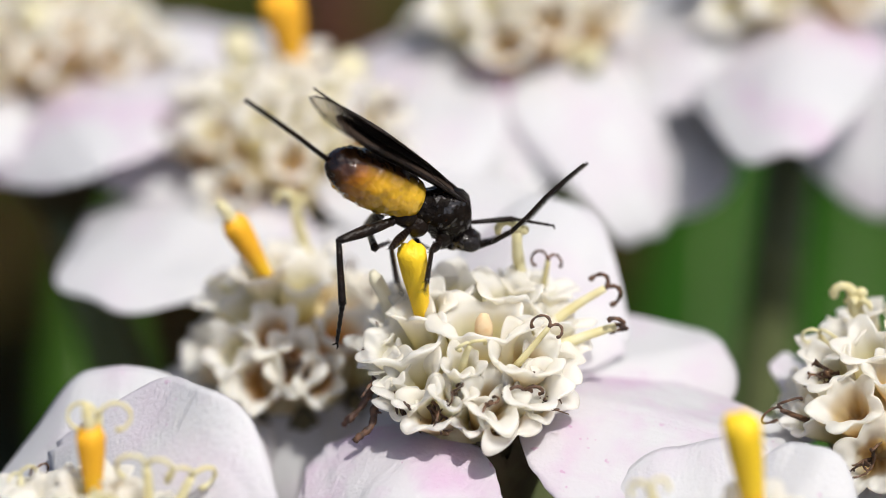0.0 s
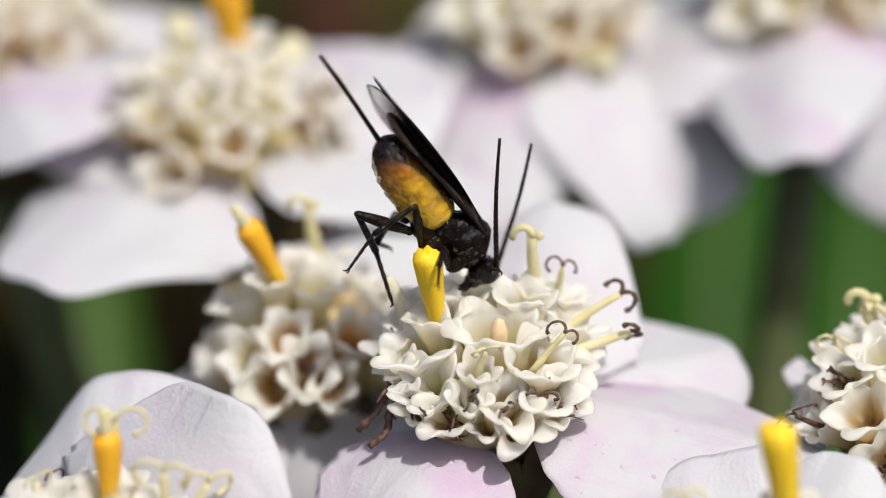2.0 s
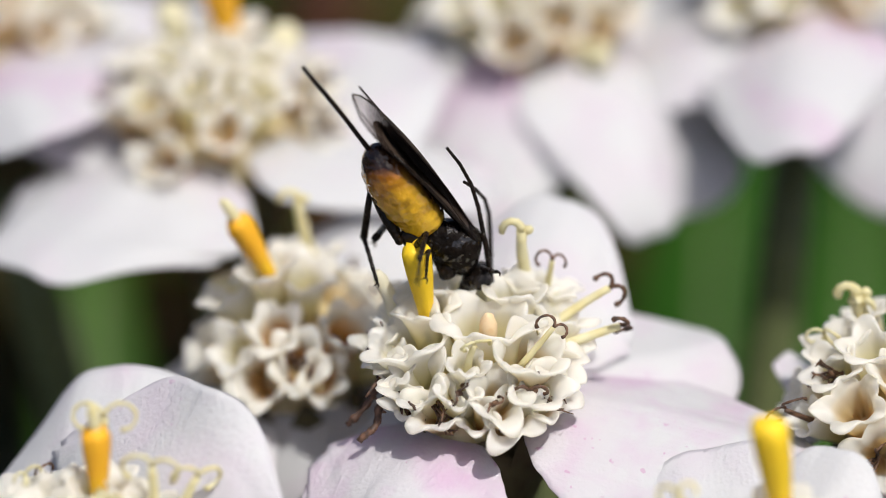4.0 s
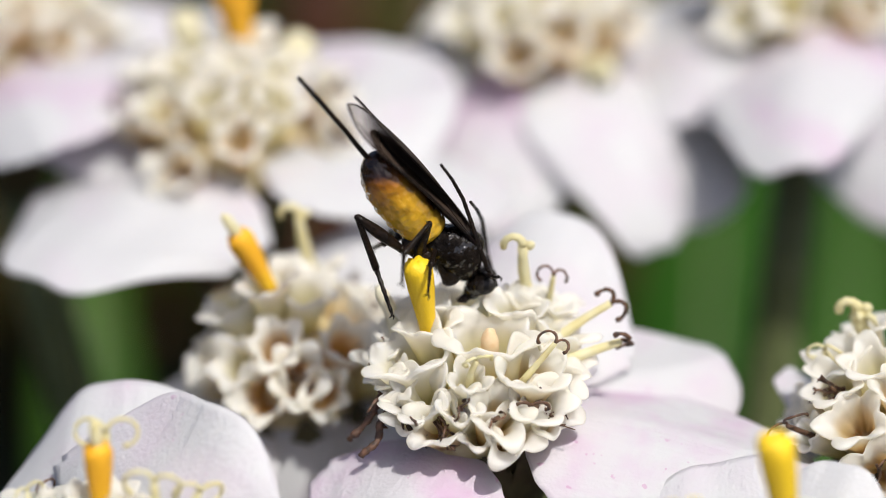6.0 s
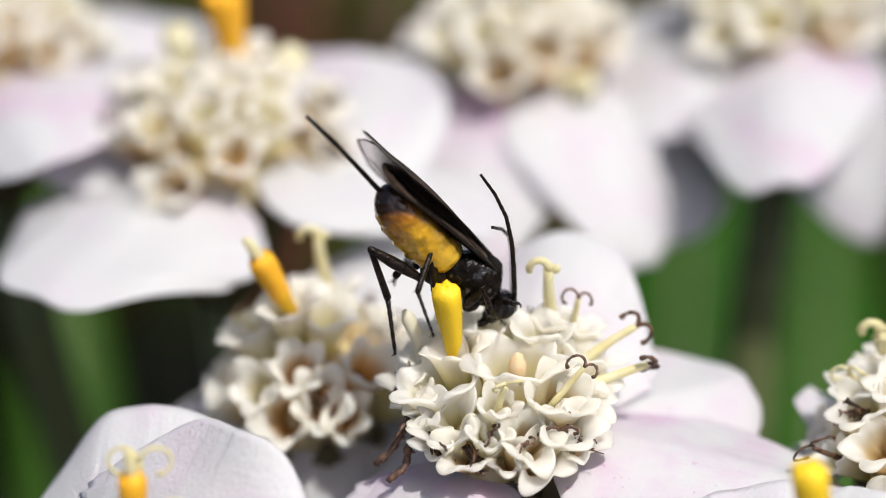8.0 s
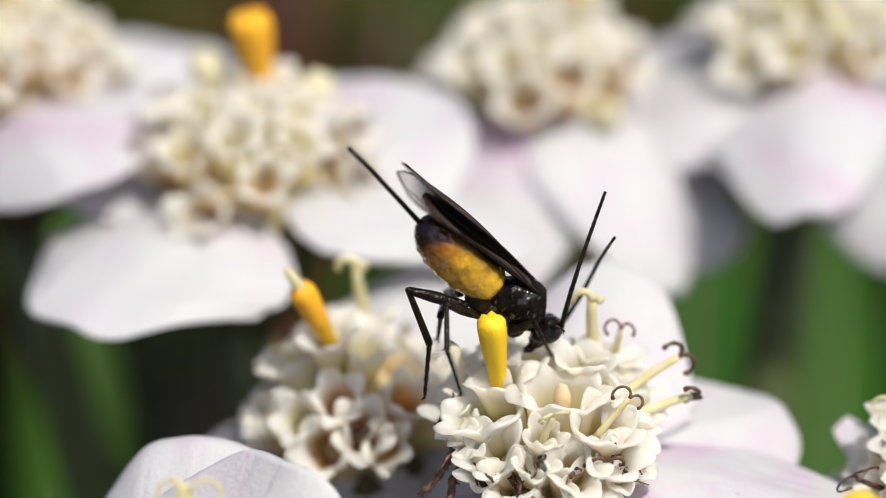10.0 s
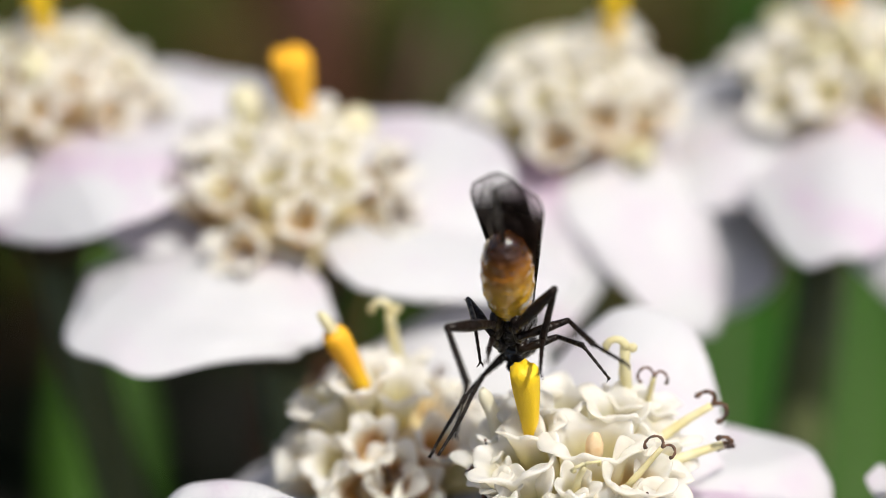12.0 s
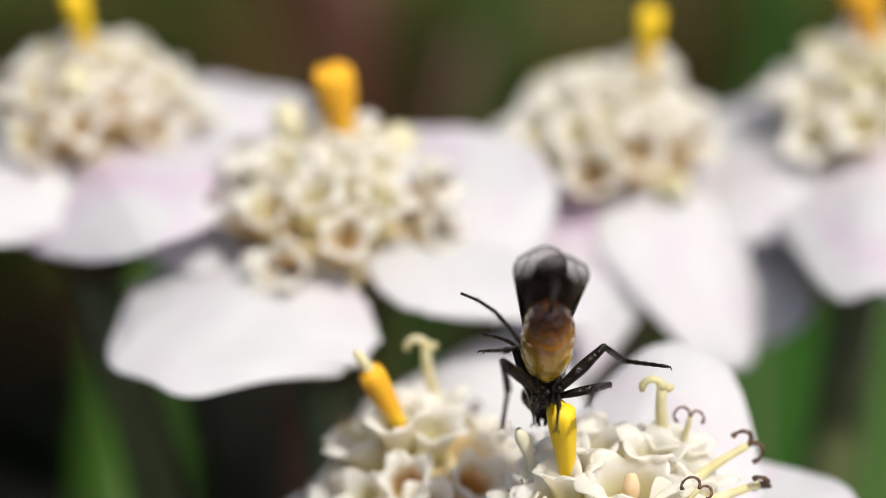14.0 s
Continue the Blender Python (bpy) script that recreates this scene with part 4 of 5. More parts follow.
seg_x = [-0.06, -0.36, -0.66, -0.94, -1.18, -1.38, -1.52]
seg_r = [0.28, 0.37, 0.405, 0.40, 0.37, 0.305, 0.18]
for i in range(len(seg_x) - 1):
    for k in range(4):
        q = k / 4
        x = seg_x[i] + (seg_x[i + 1] - seg_x[i]) * q
        r = seg_r[i] + (seg_r[i + 1] - seg_r[i]) * q
        prof.append((x, r - (0.022 if k == 0 else 0) + (0.012 if k == 3 else 0), -0.03 + 0.06 * (x / 1.5) ** 2))
prof += [(-1.53, 0.18, 0.03), (-1.58, 0.11, 0.03), (-1.60, 0.04, 0.03)]
ABDOMEN = part("abdomen", mesh_of("abdomen", *lathe_x(prof, 26, 0.92, 0.03), AMBER), WASP, label="glossy amber abdomen with dark brown tip")
OVIPOSITOR = part("ovipositor", mesh_of("ovipositor", *tube([(0.04, 0, 0), (-0.29, 0, 0.01), (-0.74, 0, 0.03), (-1.25, 0, 0.04), (-1.72, 0, 0.04)], [0.045, 0.036, 0.034, 0.036, 0.03], 8), LEG_BLACK), ABDOMEN, at_mm(-1.46, 0, 0.0), "long black ovipositor sheath")


def chord(u, width):
    """A wing's width at u of its length, and its leading edge there."""
    full = width * (0.22 + 0.78 * math.sin(min(1, u * 1.25) * math.pi / 2) ** 1.2)
    w = full if u < 0.80 else full * math.sqrt(max(0.0, 1 - ((u - 0.80) / 0.202) ** 2))
    return w, (w - full) * 0.55 + 0.05 * width * u


def wing_mesh(length, width, seed):
    """A thin rounded wing along -x, with its leading edge at y = 0."""
    verts, faces = [], []
    nu, nv = 20, 7
    for layer in (0.006, -0.006):
        for i in range(nu + 1):
            u = i / nu
            w, lead = chord(u, width)
            for j in range(nv + 1):
                v = j / nv
                y = lead - w * v
                verts.append((-length * u, y, layer + 0.03 * math.sin(u * 5 + seed) + 0.05 * v * math.sin(u * 3.0)))
    n = (nu + 1) * (nv + 1)
    for i in range(nu):
        for j in range(nv):
            a, b, c, d = i * (nv + 1) + j, i * (nv + 1) + j + 1, (i + 1) * (nv + 1) + j + 1, (i + 1) * (nv + 1) + j
            faces.append((a, b, c, d))
            faces.append((n + a, n + d, n + c, n + b))
    return mesh_of("wing", verts, faces, WING)


def vein_mesh(length, width):
    pieces = [tube([(-length * u, 0.14 * width * (u - 0.3) ** 2 - 0.01, 0.03 * math.sin(u * 5) + 0.008) for u in (0, 0.2, 0.4, 0.55, 0.68)], [0.03, 0.026, 0.024, 0.034, 0.014], 6)]
    pieces.append(tube([(-length * u, -width * 0.45 * math.sin(u * 2), 0.03 * math.sin(u * 5) + 0.012) for u in (0.05, 0.25, 0.45, 0.65, 0.8)], [0.02, 0.016, 0.014, 0.012, 0.007], 5))
    pieces.append(tube([(-length * 0.55, 0.0, 0.03), (-length * 0.66, -width * 0.25, 0.02), (-length * 0.74, -width * 0.33, 0.0)], [0.014, 0.012, 0.01], 5))
    pieces.append(tube([(-length * 0.68, 0.01, 0.0), (-length * 0.8, -width * 0.12, -0.01), (-length * 0.93, -width * 0.3, -0.02)], [0.014, 0.011, 0.008], 5))
    rim = []
    for i in range(33):
        q = i / 32
        u, v = (min(1.0, q * 2) * 0.995, 0.0) if q < 0.5 else ((1 - q) * 2 * 0.995, 1.0)
        w, lead = chord(u, width)
        rim.append((-length * u, lead - w * v, 0.03 * math.sin(u * 5) + 0.05 * v * math.sin(u * 3.0)))
    pieces.append(tube(rim, [0.013] * 33, 5))
    return mesh_of("veins", *joined(*pieces), LEG_BLACK)


WING_DATA = wing_mesh(2.88, 0.74, 0), wing_mesh(2.15, 0.58, 1), vein_mesh(2.88, 0.74)
WINGS = []
for side in (-1, 1):
    flip = Matrix.Diagonal((1, side, 1, 1))
    for name, data, root_at, ang in (("fore_wing", WING_DATA[0], (0.52, 0.19, 0.30), -6), ("hind_wing", WING_DATA[1], (0.36, 0.15, 0.26), -2)):
        me = data.copy()
        me.transform(flip)
        if side < 0:
            me.flip_normals()
        w = part(name, me, WASP, label="smoky translucent wing")
        if name == "fore_wing":
            vm = WING_DATA[2].copy()
            vm.transform(flip)
            part("vein", vm, w, label="dark wing vein")
        WINGS.append((w, (root_at[0], root_at[1] * side, root_at[2] + (0.02 if side > 0 else 0)), ang * side, side))


def limb_mesh(name, length, r0, r1, r2, material, sides=9, claws=False):
    """A limb segment along +x from its joint."""
    n = 10
    pts = [(length * i / n, 0, 0) for i in range(n + 1)]
    rs = [r0 + (r1 - r0) * math.sin(min(1, i / n * 1.8) * math.pi / 2) if i < n * 0.55 else r1 + (r2 - r1) * ((i / n - 0.55) / 0.45) for i in range(n + 1)]
    if claws:
        rs = [q * (1.15 if i % 2 else 0.85) for i, q in enumerate(rs)]
    pieces = [tube(pts, rs, sides), ellipsoid((0, 0, 0), (r0 * 1.15,) * 3, 8, 6)]
    if claws:
        for s in (-1, 1):
            pieces.append(tube([(length, 0, 0), (length + 0.05, s * 0.03, 0.0), (length + 0.07, s * 0.05, -0.04)], [0.018, 0.014, 0.006], 5))
    else:
        for s in (-1, 1):
            pieces.append(tube([(length * 0.95, 0, 0), (length * 1.02, s * 0.04, -0.05)], [0.012, 0.005], 5))
    return mesh_of(name, *joined(*pieces), material)


HIPS = {"hind": (-0.30, 0.18, -0.42), "middle": (-0.02, 0.20, -0.44), "fore": (0.55, 0.15, -0.40)}
LENGTHS = {"hind": (0.85, 0.90, 0.75), "middle": (0.72, 0.70, 0.60), "fore": (0.55, 0.60, 0.55), "antenna": (0.75, 0.75, 0.75)}
GIRTH = {"hind": 1.15, "middle": 0.9, "fore": 0.85}
CHAINS = {}
for pair in ("hind", "middle", "fore"):
    a, b, c = LENGTHS[pair]
    g = GIRTH[pair]
    data = limb_mesh("femur", a, 0.05 * g, 0.078 * g, 0.048 * g, LEG_BLACK), limb_mesh("tibia", b, 0.036 * g, 0.044 * g, 0.05 * g, LEG_BLACK), limb_mesh("tarsus", c, 0.032 * g, 0.028 * g, 0.022 * g, LEG_BLACK, 7, True)
    for side in ("right", "left"):
        CHAINS[pair + "_" + side] = [part(nm, me, WASP) for nm, me in zip((pair + "_femur", pair + "_tibia", pair + "_tarsus"), data)]


def flagellum(name, r0, r1, length=0.75):
    n = 7
    rs = [(r0 + (r1 - r0) * i / n) * (1.1 if i % 2 else 0.93) for i in range(n + 1)]
    return mesh_of(name, *joined(tube([(length * i / n, 0, 0) for i in range(n + 1)], rs, 8), ellipsoid((0, 0, 0), (r0,) * 3, 8, 6)), LEG_BLACK)


ANT = [flagellum("antenna_segment", 0.042 - 0.0033 * k, 0.0387 - 0.0033 * k, 0.375) for k in range(6)]
for side in ("right", "left"):
    CHAINS["antenna_" + side] = [part("antenna_segment", me, WASP) for me in ANT]

# ---- movement ----
TURNS = {k: [] for k in CHAINS}


def swing(chain, rows):
    """Rows of seconds and, for each of the three links, its compass angle and its rise in degrees."""
    TURNS[chain] += rows


BODY = []


def stance(*row):
    """Seconds, place (mm), yaw, pitch, lift of the abdomen, bow of the head."""
    BODY.append(row)


def unit(az, el):
    a, e = radians(az), radians(el)
    return Vector((math.cos(a) * math.cos(e), math.sin(a) * math.cos(e), math.sin(e)))


def between(rows, t):
    """The two rows round t and the share of the second."""
    for r, s in zip(rows, rows[1:]):
        if t <= s[0]:
            q = (t - r[0]) / (s[0] - r[0])
            return r, s, q * q * (3 - 2 * q)
    return rows[-1], rows[-1], 0.0


def body_at(t):
    r, s, q = between(BODY, t)
    v = [a + (b - a) * q for a, b in zip(r[1:], s[1:])]
    return at_mm(v[0], v[1], v[2], 0, v[4], v[3]), v[5], v[6]


def aimed(p, d):
    """Pose at p (mm) with +x along d and z as far up as it goes."""
    x = d.normalized()
    y = Vector((0, 0, 1)).cross(x)
    if y.length < 0.05:
        y = Vector((0, 1, 0))
    y.normalize()
    z = x.cross(y)
    m = Matrix((x, y, z)).transposed().to_4x4()
    m.translation = Vector(p) * MM
    return m


def motions():
    stance(0, -0.58, 0.40, 2.00, 19, 35, -5, 62)
    stance(0.5, -0.43, 0.40, 1.93, 16, 47, 2, 25)
    stance(1, -0.37, 0.40, 1.76, 10, 52, 2, 20)
    stance(1.5, -0.41, 0.40, 1.77, 10, 52, 4, 15)
    stance(2, -0.48, 0.40, 1.78, 10, 50, 4, 15)
    stance(4.5, -0.47, 0.40, 1.53, 8, 46, 8, 15)
    stance(5, -0.46, 0.40, 1.66, 8, 48, 8, 15)
    stance(5.5, -0.45, 0.40, 1.65, 8, 44, 8, 15)
    stance(6, -0.47, 0.40, 1.70, 8, 44, 8, 15)
    stance(6.5, -0.53, 0.40, 1.68, 8, 46, 9, 15)
    stance(7, -0.52, 0.40, 1.73, 8, 44, 8, 15)
    stance(7.5, -0.60, 0.40, 1.65, 8, 41, 7, 20)
    stance(10, -0.61, 0.40, 1.74, 8, 39, 4, 15)
    stance(10.2, -0.50, 0.40, 1.66, 8, 39, 3, 15)
    stance(10.5, -0.71, 0.40, 1.93, 5, 17, 0, 15)
    stance(10.7, -0.68, 0.40, 2.12, 8, 3, 0, 20)
    stance(11, -0.72, 0.40, 2.15, 28, 20, 0, 55)
    stance(11.5, -0.67, 0.40, 2.19, 60, 13, 0, 45)
    stance(11.7, -0.74, 0.40, 2.34, 60, 15, 0, 45)
    stance(11.8, -0.81, 0.40, 2.08, 72, 54, 8, 20)
    stance(12, -0.89, 0.40, 2.19, 76, 53, 10, 20)
    stance(12.2, -0.73, 0.40, 2.28, 120, 44, 18, 20)
    stance(12.5, -0.70, 0.40, 2.12, 125, 44, 18, 20)
    stance(13, -0.94, 0.40, 2.05, 113, 46, 14, 20)
    stance(13.5, -1.00, 0.40, 1.88, 95, 48, 12, 20)
    stance(14, -0.93, 0.40, 1.89, 91, 49, 10, 20)
    swing("hind_right", [(0.0, -149, -5, -82, -68, 118, -72),  (0.5, 157, 44, 164, -56, -152, -38),  (1.0, -164, 26, 16, -67, -80, -26),  (1.5, -160, 24, 38, -63, -76, -26),  (2.0, -162, 27, 59, -60, -55, -58)])
    swing("hind_right", [(4.5, 136, 56, 140, -76, -73, -28),  (5.0, 169, 49, 62, -76, -60, -44),  (5.5, -176, 41, 37, -71, -63, -43),  (6.0, -164, 43, 24, -73, -68, -33),  (6.5, -152, 39, 61, -70, -74, -61),  (7.0, -152, 42, 54, -71, -81, -61),  (7.5, -175, 37, 35, -72, -72, -60)])
    swing("hind_right", [(10.0, -175, 19, -6, -70, -110, -76),  (10.5, -173, 23, -16, -71, -108, -76),  (11.0, 175, 4, 1, -70, -108, -58),  (11.5, 175, 5, 81, -75, -108, -58),  (11.7, 179, -2, 79, -79, -108, -58),  (11.8, 26, 42, 134, -77, -96, -10),  (12.0, -11, 52, 134, -77, -95, -10)])
    swing("hind_right", [(12.2, -33, 50, 144, -55, -108, -8),  (12.5, -48, 50, 144, -55, -107, -8),  (13.0, 31, 47, 74, -63, -60, -7),  (13.5, 36, 49, 49, -39, -28, 0),  (14.0, 23, 38, 61, -40, -39, 14)])
    swing("middle_right", [(0.0, -106, 7, -81, -15, -80, 12),  (0.5, -112, 6, -81, -12, -77, 10),  (1.0, -101, 44, -127, 8, -100, -14),  (1.5, -86, 39, -110, -17, -102, 8),  (2.0, -114, 76, -161, -29, -145, -45)])
    swing("middle_right", [(4.5, -61, 45, -90, 1, -88, 3),  (5.0, -136, 48, -80, -31, -105, -60),  (5.5, -18, 69, -169, -15, -160, -28),  (6.0, -30, 69, -121, -16, -91, -13),  (6.5, -25, 76, -114, -22, -87, -31),  (7.0, -29, 72, -116, -17, -87, -30),  (7.5, -48, 86, -116, -39, -62, -45)])
    swing("middle_right", [(10.0, -142, 33, -91, -35, -58, -55),  (10.5, -144, 28, -87, -13, -68, -57),  (11.0, -126, -18, -90, -12, -90, 0),  (11.5, -117, 25, -96, -4, -96, -21),  (11.7, -115, 14, -96, -4, -96, -21),  (11.8, 9, 22, -58, 1, -43, -8),  (12.0, 7, 18, -63, -2, -43, -8)])
    swing("middle_right", [(12.2, 31, 1, -80, 2, -52, 2),  (12.5, 39, -7, -80, 1, -52, 2),  (13.0, 26, 42, -1, 5, -46, 34),  (13.5, 15, 29, -104, 8, -97, 7),  (14.0, 4, 13, -115, 22, -99, 11)])
    swing("fore_right", [(0.0, -100, 15, -96, -19, -91, 15),  (0.5, -93, 37, -97, 3, -95, -8),  (1.0, -108, 51, -94, 3, -93, -3),  (1.5, -107, 56, -94, 4, -92, -7),  (2.0, -102, 56, -94, 4, -91, -2)])
    swing("fore_right", [(4.5, 121, 60, -94, 5, -91, -10),  (5.0, -143, 73, -91, 4, -89, -7),  (5.5, -163, 66, -93, 4, -91, -7),  (6.0, 159, 76, -96, 0, -93, -18),  (6.5, -137, 82, -98, -1, -91, -7),  (7.0, -79, 76, -101, 4, -94, -18),  (7.5, -50, 50, -79, 0, -74, 11)])
    swing("fore_right", [(10.0, -44, 38, -82, 5, -81, 6),  (10.5, -81, 30, -86, -2, -65, -3),  (10.7, -10, -5, -150, -78, -110, -30),  (11.0, -77, 19, -83, -22, -73, -1),  (11.5, -74, 24, -85, -38, -64, -34),  (11.7, -76, 11, -84, -38, -64, -34),  (11.8, 12, 26, -52, 17, -34, -41),  (12.0, 8, 20, -56, 13, -34, -41)])
    swing("fore_right", [(12.2, -129, 44, -96, -3, -88, -5),  (12.5, -132, 38, -96, -3, -88, -5),  (13.0, -113, 49, -96, -3, -96, 13),  (13.5, -94, 50, -89, 15, -96, -4),  (14.0, -89, 56, -89, 7, -96, -4)])
    swing("hind_left", [(0.0, 116, -39, -80, 6, 76, -20),  (0.5, 115, -43, -97, 21, 101, -29),  (1.0, 107, -29, -104, 13, 96, -29),  (1.5, 95, -20, -100, 16, 98, -33),  (2.0, 103, -21, -106, -1, 74, -32)])
    swing("hind_left", [(4.5, 98, -17, -101, 11, 97, -33),  (5.0, 99, -21, -103, 11, 94, -33),  (5.5, 90, -17, -109, 15, 62, -34),  (6.0, 95, -16, -98, 11, 107, -32),  (6.5, 97, -15, -103, 5, 97, -33),  (7.0, 117, -39, -77, 27, 85, -27),  (7.5, 96, -19, -103, 12, 94, -34)])
    swing("hind_left", [(10.0, 103, -28, -97, 7, 93, -54),  (10.5, 108, -38, -96, 21, 91, -32),  (11.0, 113, -25, -116, 25, 123, -35),  (11.5, 178, -1, -117, 1, 115, -47),  (11.7, -177, -9, -117, 0, 115, -46),  (11.8, -142, 22, -70, -33, -133, -73),  (12.0, -141, 16, -69, -33, -133, -73)])
    swing("hind_left", [(12.2, -172, 46, -87, -2, 67, -52),  (12.5, 179, 36, -87, -3, 67, -52),  (13.0, -139, 57, -99, 3, 96, -47),  (13.5, -172, 44, -76, 6, 78, -48),  (14.0, -145, 48, -87, 5, 104, -73)])
    swing("middle_left", [(0.0, 82, -34, -75, 6, 74, -34),  (1.5, 81, -29, -76, 6, 69, -42),  (2.0, 87, -19, -78, 6, 76, -42)])
    swing("middle_left", [(4.5, 87, -22, -75, 6, 71, -42),  (7.5, 76, -17, -83, 8, 79, -44)])
    swing("middle_left", [(10.0, 83, -30, -75, 14, 61, -50),  (10.5, 60, -33, -83, 9, 73, -48),  (11.0, 58, -40, -90, 10, 80, -45),  (11.5, 47, -40, -87, 10, 72, -53),  (11.7, 39, -51, -86, 10, 72, -53),  (11.8, 119, 29, -84, 2, -44, -78),  (12.0, 118, 17, -84, 2, -44, -78)])
    swing("middle_left", [(12.2, 152, 39, -92, 23, 74, -69),  (12.5, 156, 34, -95, 23, 75, -69),  (13.0, -165, 62, -101, 9, 84, -60),  (13.5, -148, 53, -85, 17, 87, -53),  (14.0, 126, 54, -103, 27, 124, -27)])
    swing("fore_left", [(0.0, 9, 15, 3, 4, -4, -9),  (0.5, 39, -29, -70, 29, -74, 25),  (1.0, 30, 46, 22, 38, 16, 29),  (1.5, -3, -5, -65, 32, -82, 19),  (2.0, 18, -22, -72, 22, -76, 23)])
    swing("fore_left", [(4.5, 1, -1, -68, 18, -79, 27),  (7.5, -3, -4, -73, 23, -82, 28)])
    swing("fore_left", [(10.0, 12, -15, -72, 28, -85, 25),  (10.5, -8, -5, -101, -1, -91, -5),  (10.7, 70, -45, 12, -70, 15, -35),  (11.0, 4, 15, -68, -21, -73, -2),  (11.5, 2, 12, -66, -26, -46, -36),  (11.7, -2, 5, -66, -32, -46, -36),  (11.8, -115, 53, -96, 14, -95, 13),  (12.0, -110, 42, -96, 14, -94, 13)])
    swing("fore_left", [(12.2, -140, 21, -88, 22, -90, 9),  (12.5, -147, 15, -88, 22, -90, 9),  (13.0, -131, 43, -92, 14, -96, 17),  (13.5, -74, 42, -96, 15, -96, 5),  (14.0, -92, 56, -92, 7, -92, 6)])
    swing("antenna_right", [(0.0, -29, 30, -21, 55, 19, 35),  (0.5, -76, 46, -25, 65, 31, 48),  (1.0, -79, 81, -33, 81, 14, 74),  (1.5, -59, 89, -82, 74, 44, 73),  (2.0, -93, 71, -86, 85, 80, 64)])
    swing("antenna_right", [(4.5, 159, 81, 128, 70, -144, 51),  (5.0, -112, 78, -151, 68, -123, 52),  (5.5, -174, 69, -174, 75, -116, 40),  (6.0, -132, 64, 130, 66, -135, 55),  (6.5, 112, 62, 125, 59, -126, 51),  (7.0, -115, 63, 163, 83, -138, 65),  (7.5, -99, 79, 123, 75, -176, 52)])
    swing("antenna_right", [(10.0, -64, 72, 53, 58, 49, 58),  (10.5, 63, 60, 46, 57, 108, 61),  (10.7, -75, 5, -92, -6, -100, -12),  (11.0, -108, 7, -100, 11, -106, 17),  (11.5, -110, 50, -70, 24, -67, 5),  (11.7, -109, 42, -70, 24, -67, 5),  (11.8, -169, -23, -117, -12, -138, -49),  (12.0, -163, -30, -119, -15, -138, -49)])
    swing("antenna_right", [(12.2, -142, 35, -156, 44, -153, 17),  (12.5, -140, 34, -156, 44, -153, 17),  (13.0, -174, 64, -178, 53, 176, 7),  (13.5, 175, 67, -136, 31, 177, 4),  (14.0, 129, 52, 180, 56, -144, 35)])
    swing("antenna_left", [(0.0, 41, -11, -19, 55, 19, 35),  (0.5, 84, -14, -29, 63, 33, 48),  (1.0, 80, -2, -74, 51, 24, 73),  (1.5, 76, 3, -36, 71, 66, 62),  (2.0, 81, 4, -58, 65, 64, 62)])
    swing("antenna_left", [(4.5, 91, 18, -98, 60, -123, 33),  (5.0, 92, 9, -94, 53, -105, 37),  (5.5, 94, 4, -97, 60, -117, 29),  (6.0, 97, -7, -94, 60, -108, 43),  (6.5, 92, 7, -104, 63, -124, 42),  (7.0, 103, -9, -108, 63, -108, 42),  (7.5, 90, 0, -103, 66, -119, 26)])
    swing("antenna_left", [(10.0, 68, -3, -49, 65, -67, 52),  (10.5, 109, 60, 130, 54, -156, 23),  (10.7, 75, 5, 90, -8, 95, -12),  (11.0, -105, -1, -103, 14, -110, 23),  (11.5, -99, 45, -71, 21, -69, 6),  (11.7, -99, 37, -70, 21, -69, 6),  (11.8, -138, -6, -112, -21, -123, -24),  (12.0, -135, -17, -111, -21, -122, -24)])
    swing("antenna_left", [(12.2, -123, 4, -148, -44, -147, -42),  (12.5, -123, 3, -148, -44, -147, -42),  (13.0, -124, 54, -125, 15, -138, 12),  (13.5, -138, 50, -119, 20, -119, 17),  (14.0, -177, 77, -118, 40, -122, 32)])
    times = [i * 0.0625 for i in range(225)]
    walk(WASP, [(t, body_at(t)[0]) for t in times])
    walk(ABDOMEN, [(t, pose(0, 0, 0, 0, body_at(t)[1] + 1.5, 0)) for t in times])
    lifts = [(0, 11), (0.5, 6), (1, 4), (2, 3), (4.5, -1), (7.5, 0), (10, 5), (10.5, 12), (11, 17), (11.7, 2), (11.8, -10), (12, -10), (14, -14)]

    def raised(t):
        r, s, q = between(lifts, t)
        return r[1] + (s[1] - r[1]) * q

    walk(OVIPOSITOR, [(t, at_mm(-1.46, 0, 0, 0, raised(t), 0)) for t in times])
    walk(HEAD, [(t, at_mm(0.86, 0, -0.05, 0, body_at(t)[2], 0)) for t in times])
    folds = [(0, 8, 1), (1, 5, 1), (4.5, 6, 1), (10.2, 5, 1), (10.5, 4, 0.8), (10.7, 9, 0.8), (11, 9, 0.8), (11.7, 17, 0.8), (11.8, 8, 1.25), (14, 8, 1.25)]

    def fold(t):
        r, s, q = between(folds, t)
        return r[1] + (s[1] - r[1]) * q, r[2] + (s[2] - r[2]) * q

    for w, p, ang, side in WINGS:
        walk(w, [(t, at_mm(*p, -side * 9, body_at(t)[1] * 0.3 + fold(t)[0] + 1.1 * side, ang * fold(t)[1])) for t in times])
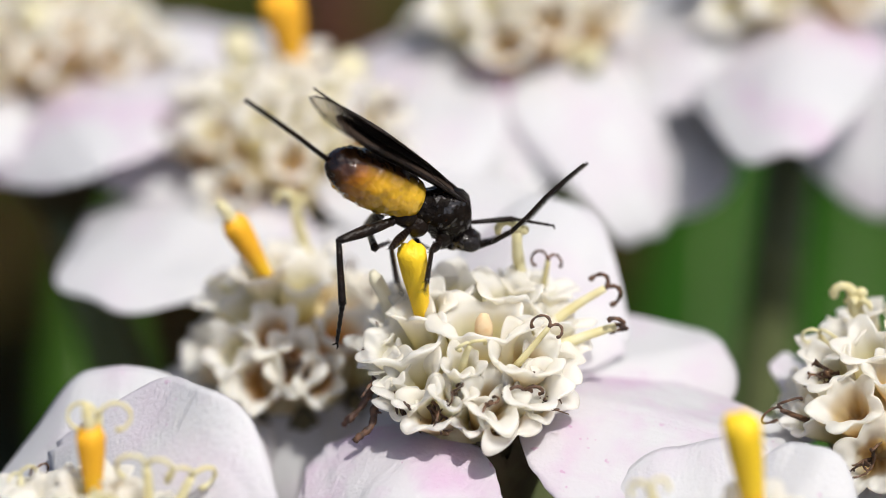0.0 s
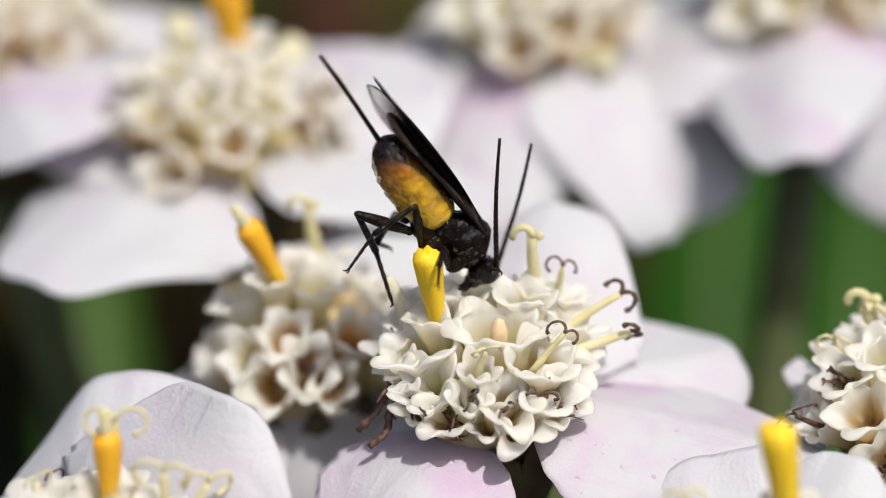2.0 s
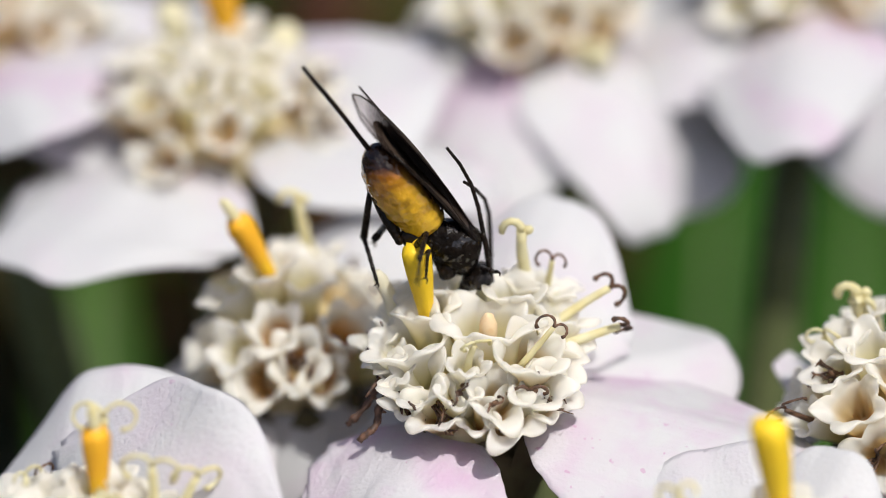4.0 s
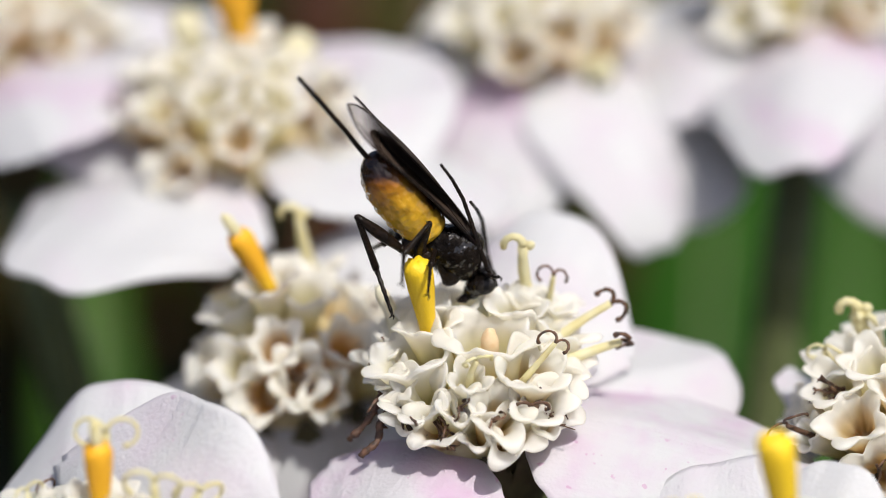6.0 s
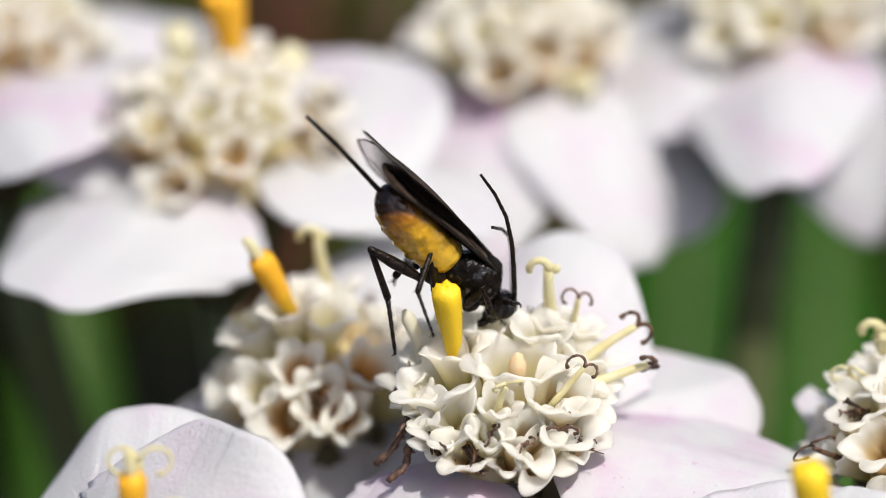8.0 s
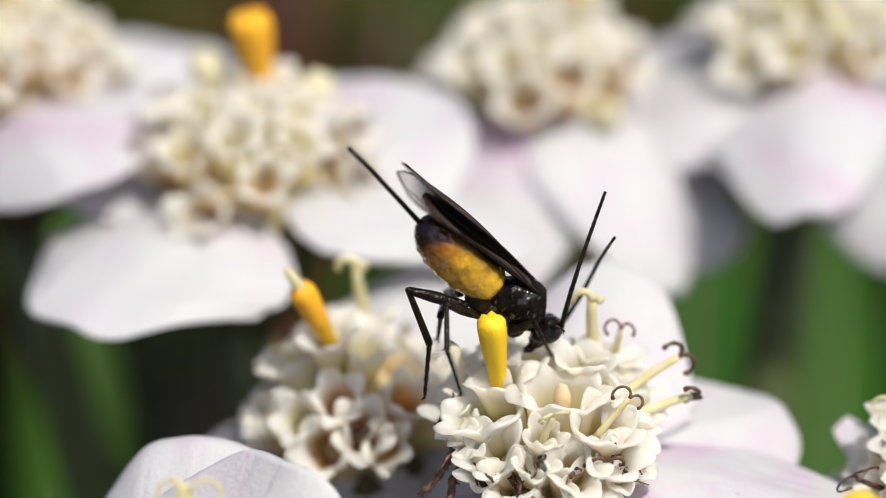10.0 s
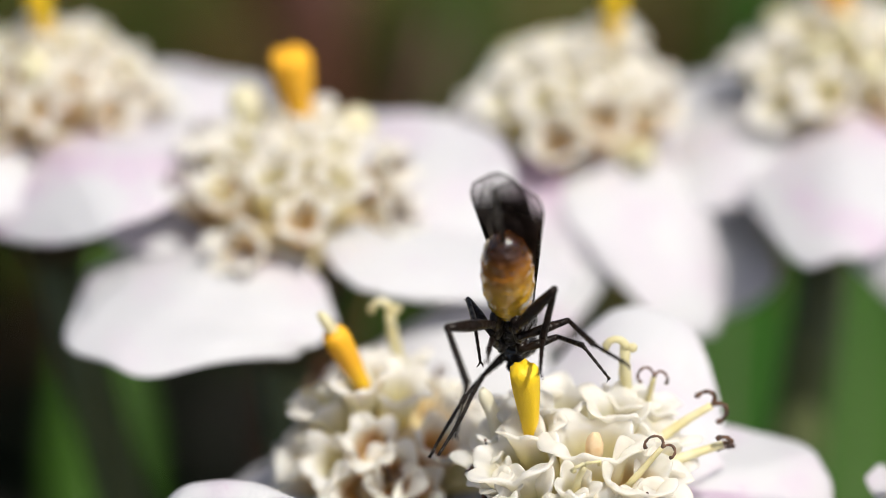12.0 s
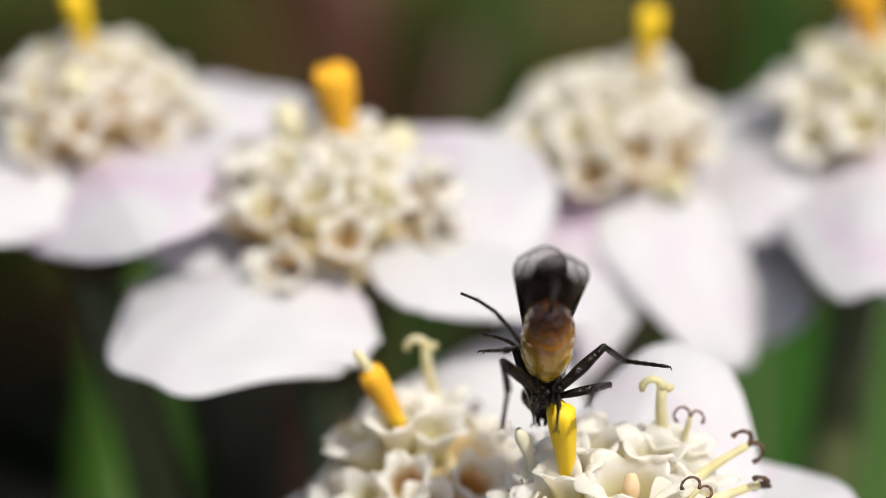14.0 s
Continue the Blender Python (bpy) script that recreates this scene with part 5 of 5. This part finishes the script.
    for chain, links in CHAINS.items():
        pair, side = chain.split("_")
        sgn = -1 if side == "right" else 1
        rows = [[] for _ in links]
        for t in times:
            m, lift, bow = body_at(t)
            back = m.to_3x3().inverted()
            if pair == "antenna":
                h = at_mm(0.86, 0, -0.05, 0, bow, 0) @ Vector((0.3 * MM, sgn * 0.07 * MM, 0.12 * MM))
                p = h / MM
            else:
                p = Vector((HIPS[pair][0], sgn * HIPS[pair][1], HIPS[pair][2]))
            r, s, q = between(TURNS[chain], t)
            ways = [back @ unit(r[1 + 2 * k], r[2 + 2 * k]).lerp(unit(s[1 + 2 * k], s[2 + 2 * k]), q).normalized() for k in range(3)]
            lengths = LENGTHS[pair]
            if pair == "antenna":
                a, b, c = ways
                ways = [w.normalized() for w in (a, a.lerp(b, 0.3), a.lerp(b, 0.75), b.lerp(c, 0.25), b.lerp(c, 0.7), c)]
                lengths = [0.375] * 6
            for k, d in enumerate(ways):
                rows[k].append((t, aimed(p, d)))
                p = p + d * lengths[k]
        for link, rr in zip(links, rows):
            walk(link, rr)
    breeze = [(0, 0.34), (0.5, 0.36), (1, 0.27), (1.5, 0.27), (2, 0.38), (4.5, 0.46), (5.5, 0.53), (6.5, 0.42), (7.5, 0.17), (10, 0.02), (11.5, -0.02), (13, 0.04), (14, 0)]
    walk(BACK_CENTRE, [(t, at_mm(0.55 + q, 9.6, 0.3, 2, 0, 0)) for t, q in breeze])
    walk(BACK_RIGHT, [(t, at_mm(4.8 + q, 10.2, 0.7, 2, 0, 0)) for t, q in breeze])
    walk(FRONT_RIGHT, [(t, at_mm(3.78 + q, -4.19, -1.95 + h, -2, 0, 0)) for t, q, h in ((0, -0.14, 0.03), (0.5, -0.06, 0.05), (1, 0.06, 0.03), (1.5, -0.02, 0.03), (2, 0.10, -0.01), (4.5, 0.17, -0.02), (5.5, 0.21, 0.0), (7.5, 0.16, -0.04), (10, 0.15, -0.04), (14, 0.15, -0.04))])
    gusts = [(0, -3.06, -0.61), (0.5, -3.19, -0.69), (1, -3.63, -0.46), (1.5, -4.11, -0.37), (2, -4.14, -0.26), (4.5, -4.11, -0.12), (5, -4.12, -0.05), (5.5, -3.77, 0.03), (6, -3.89, -0.06), (6.5, -3.81, -0.03), (7, -3.95, -0.14), (7.5, -4.10, 0.00), (10, -4.23, 0.07), (10.5, -4.28, 0.16), (11, -4.29, 0.12), (11.5, -4.30, 0.14), (12, -4.16, 0.12), (12.5, -4.08, 0.16), (13, -4.10, 0.32), (13.5, -4.10, 0.29), (14, -4.04, 0.41)]
    walk(SWAYING, [(t, at_mm(x, 7.0, z, 2, 0, 0)) for t, x, z in gusts])
    walk(BACK_LEFT, [(t, at_mm(x - 3.72, 9.3, z + 0.54, 2, 0, 0)) for t, x, z in gusts])


motions()
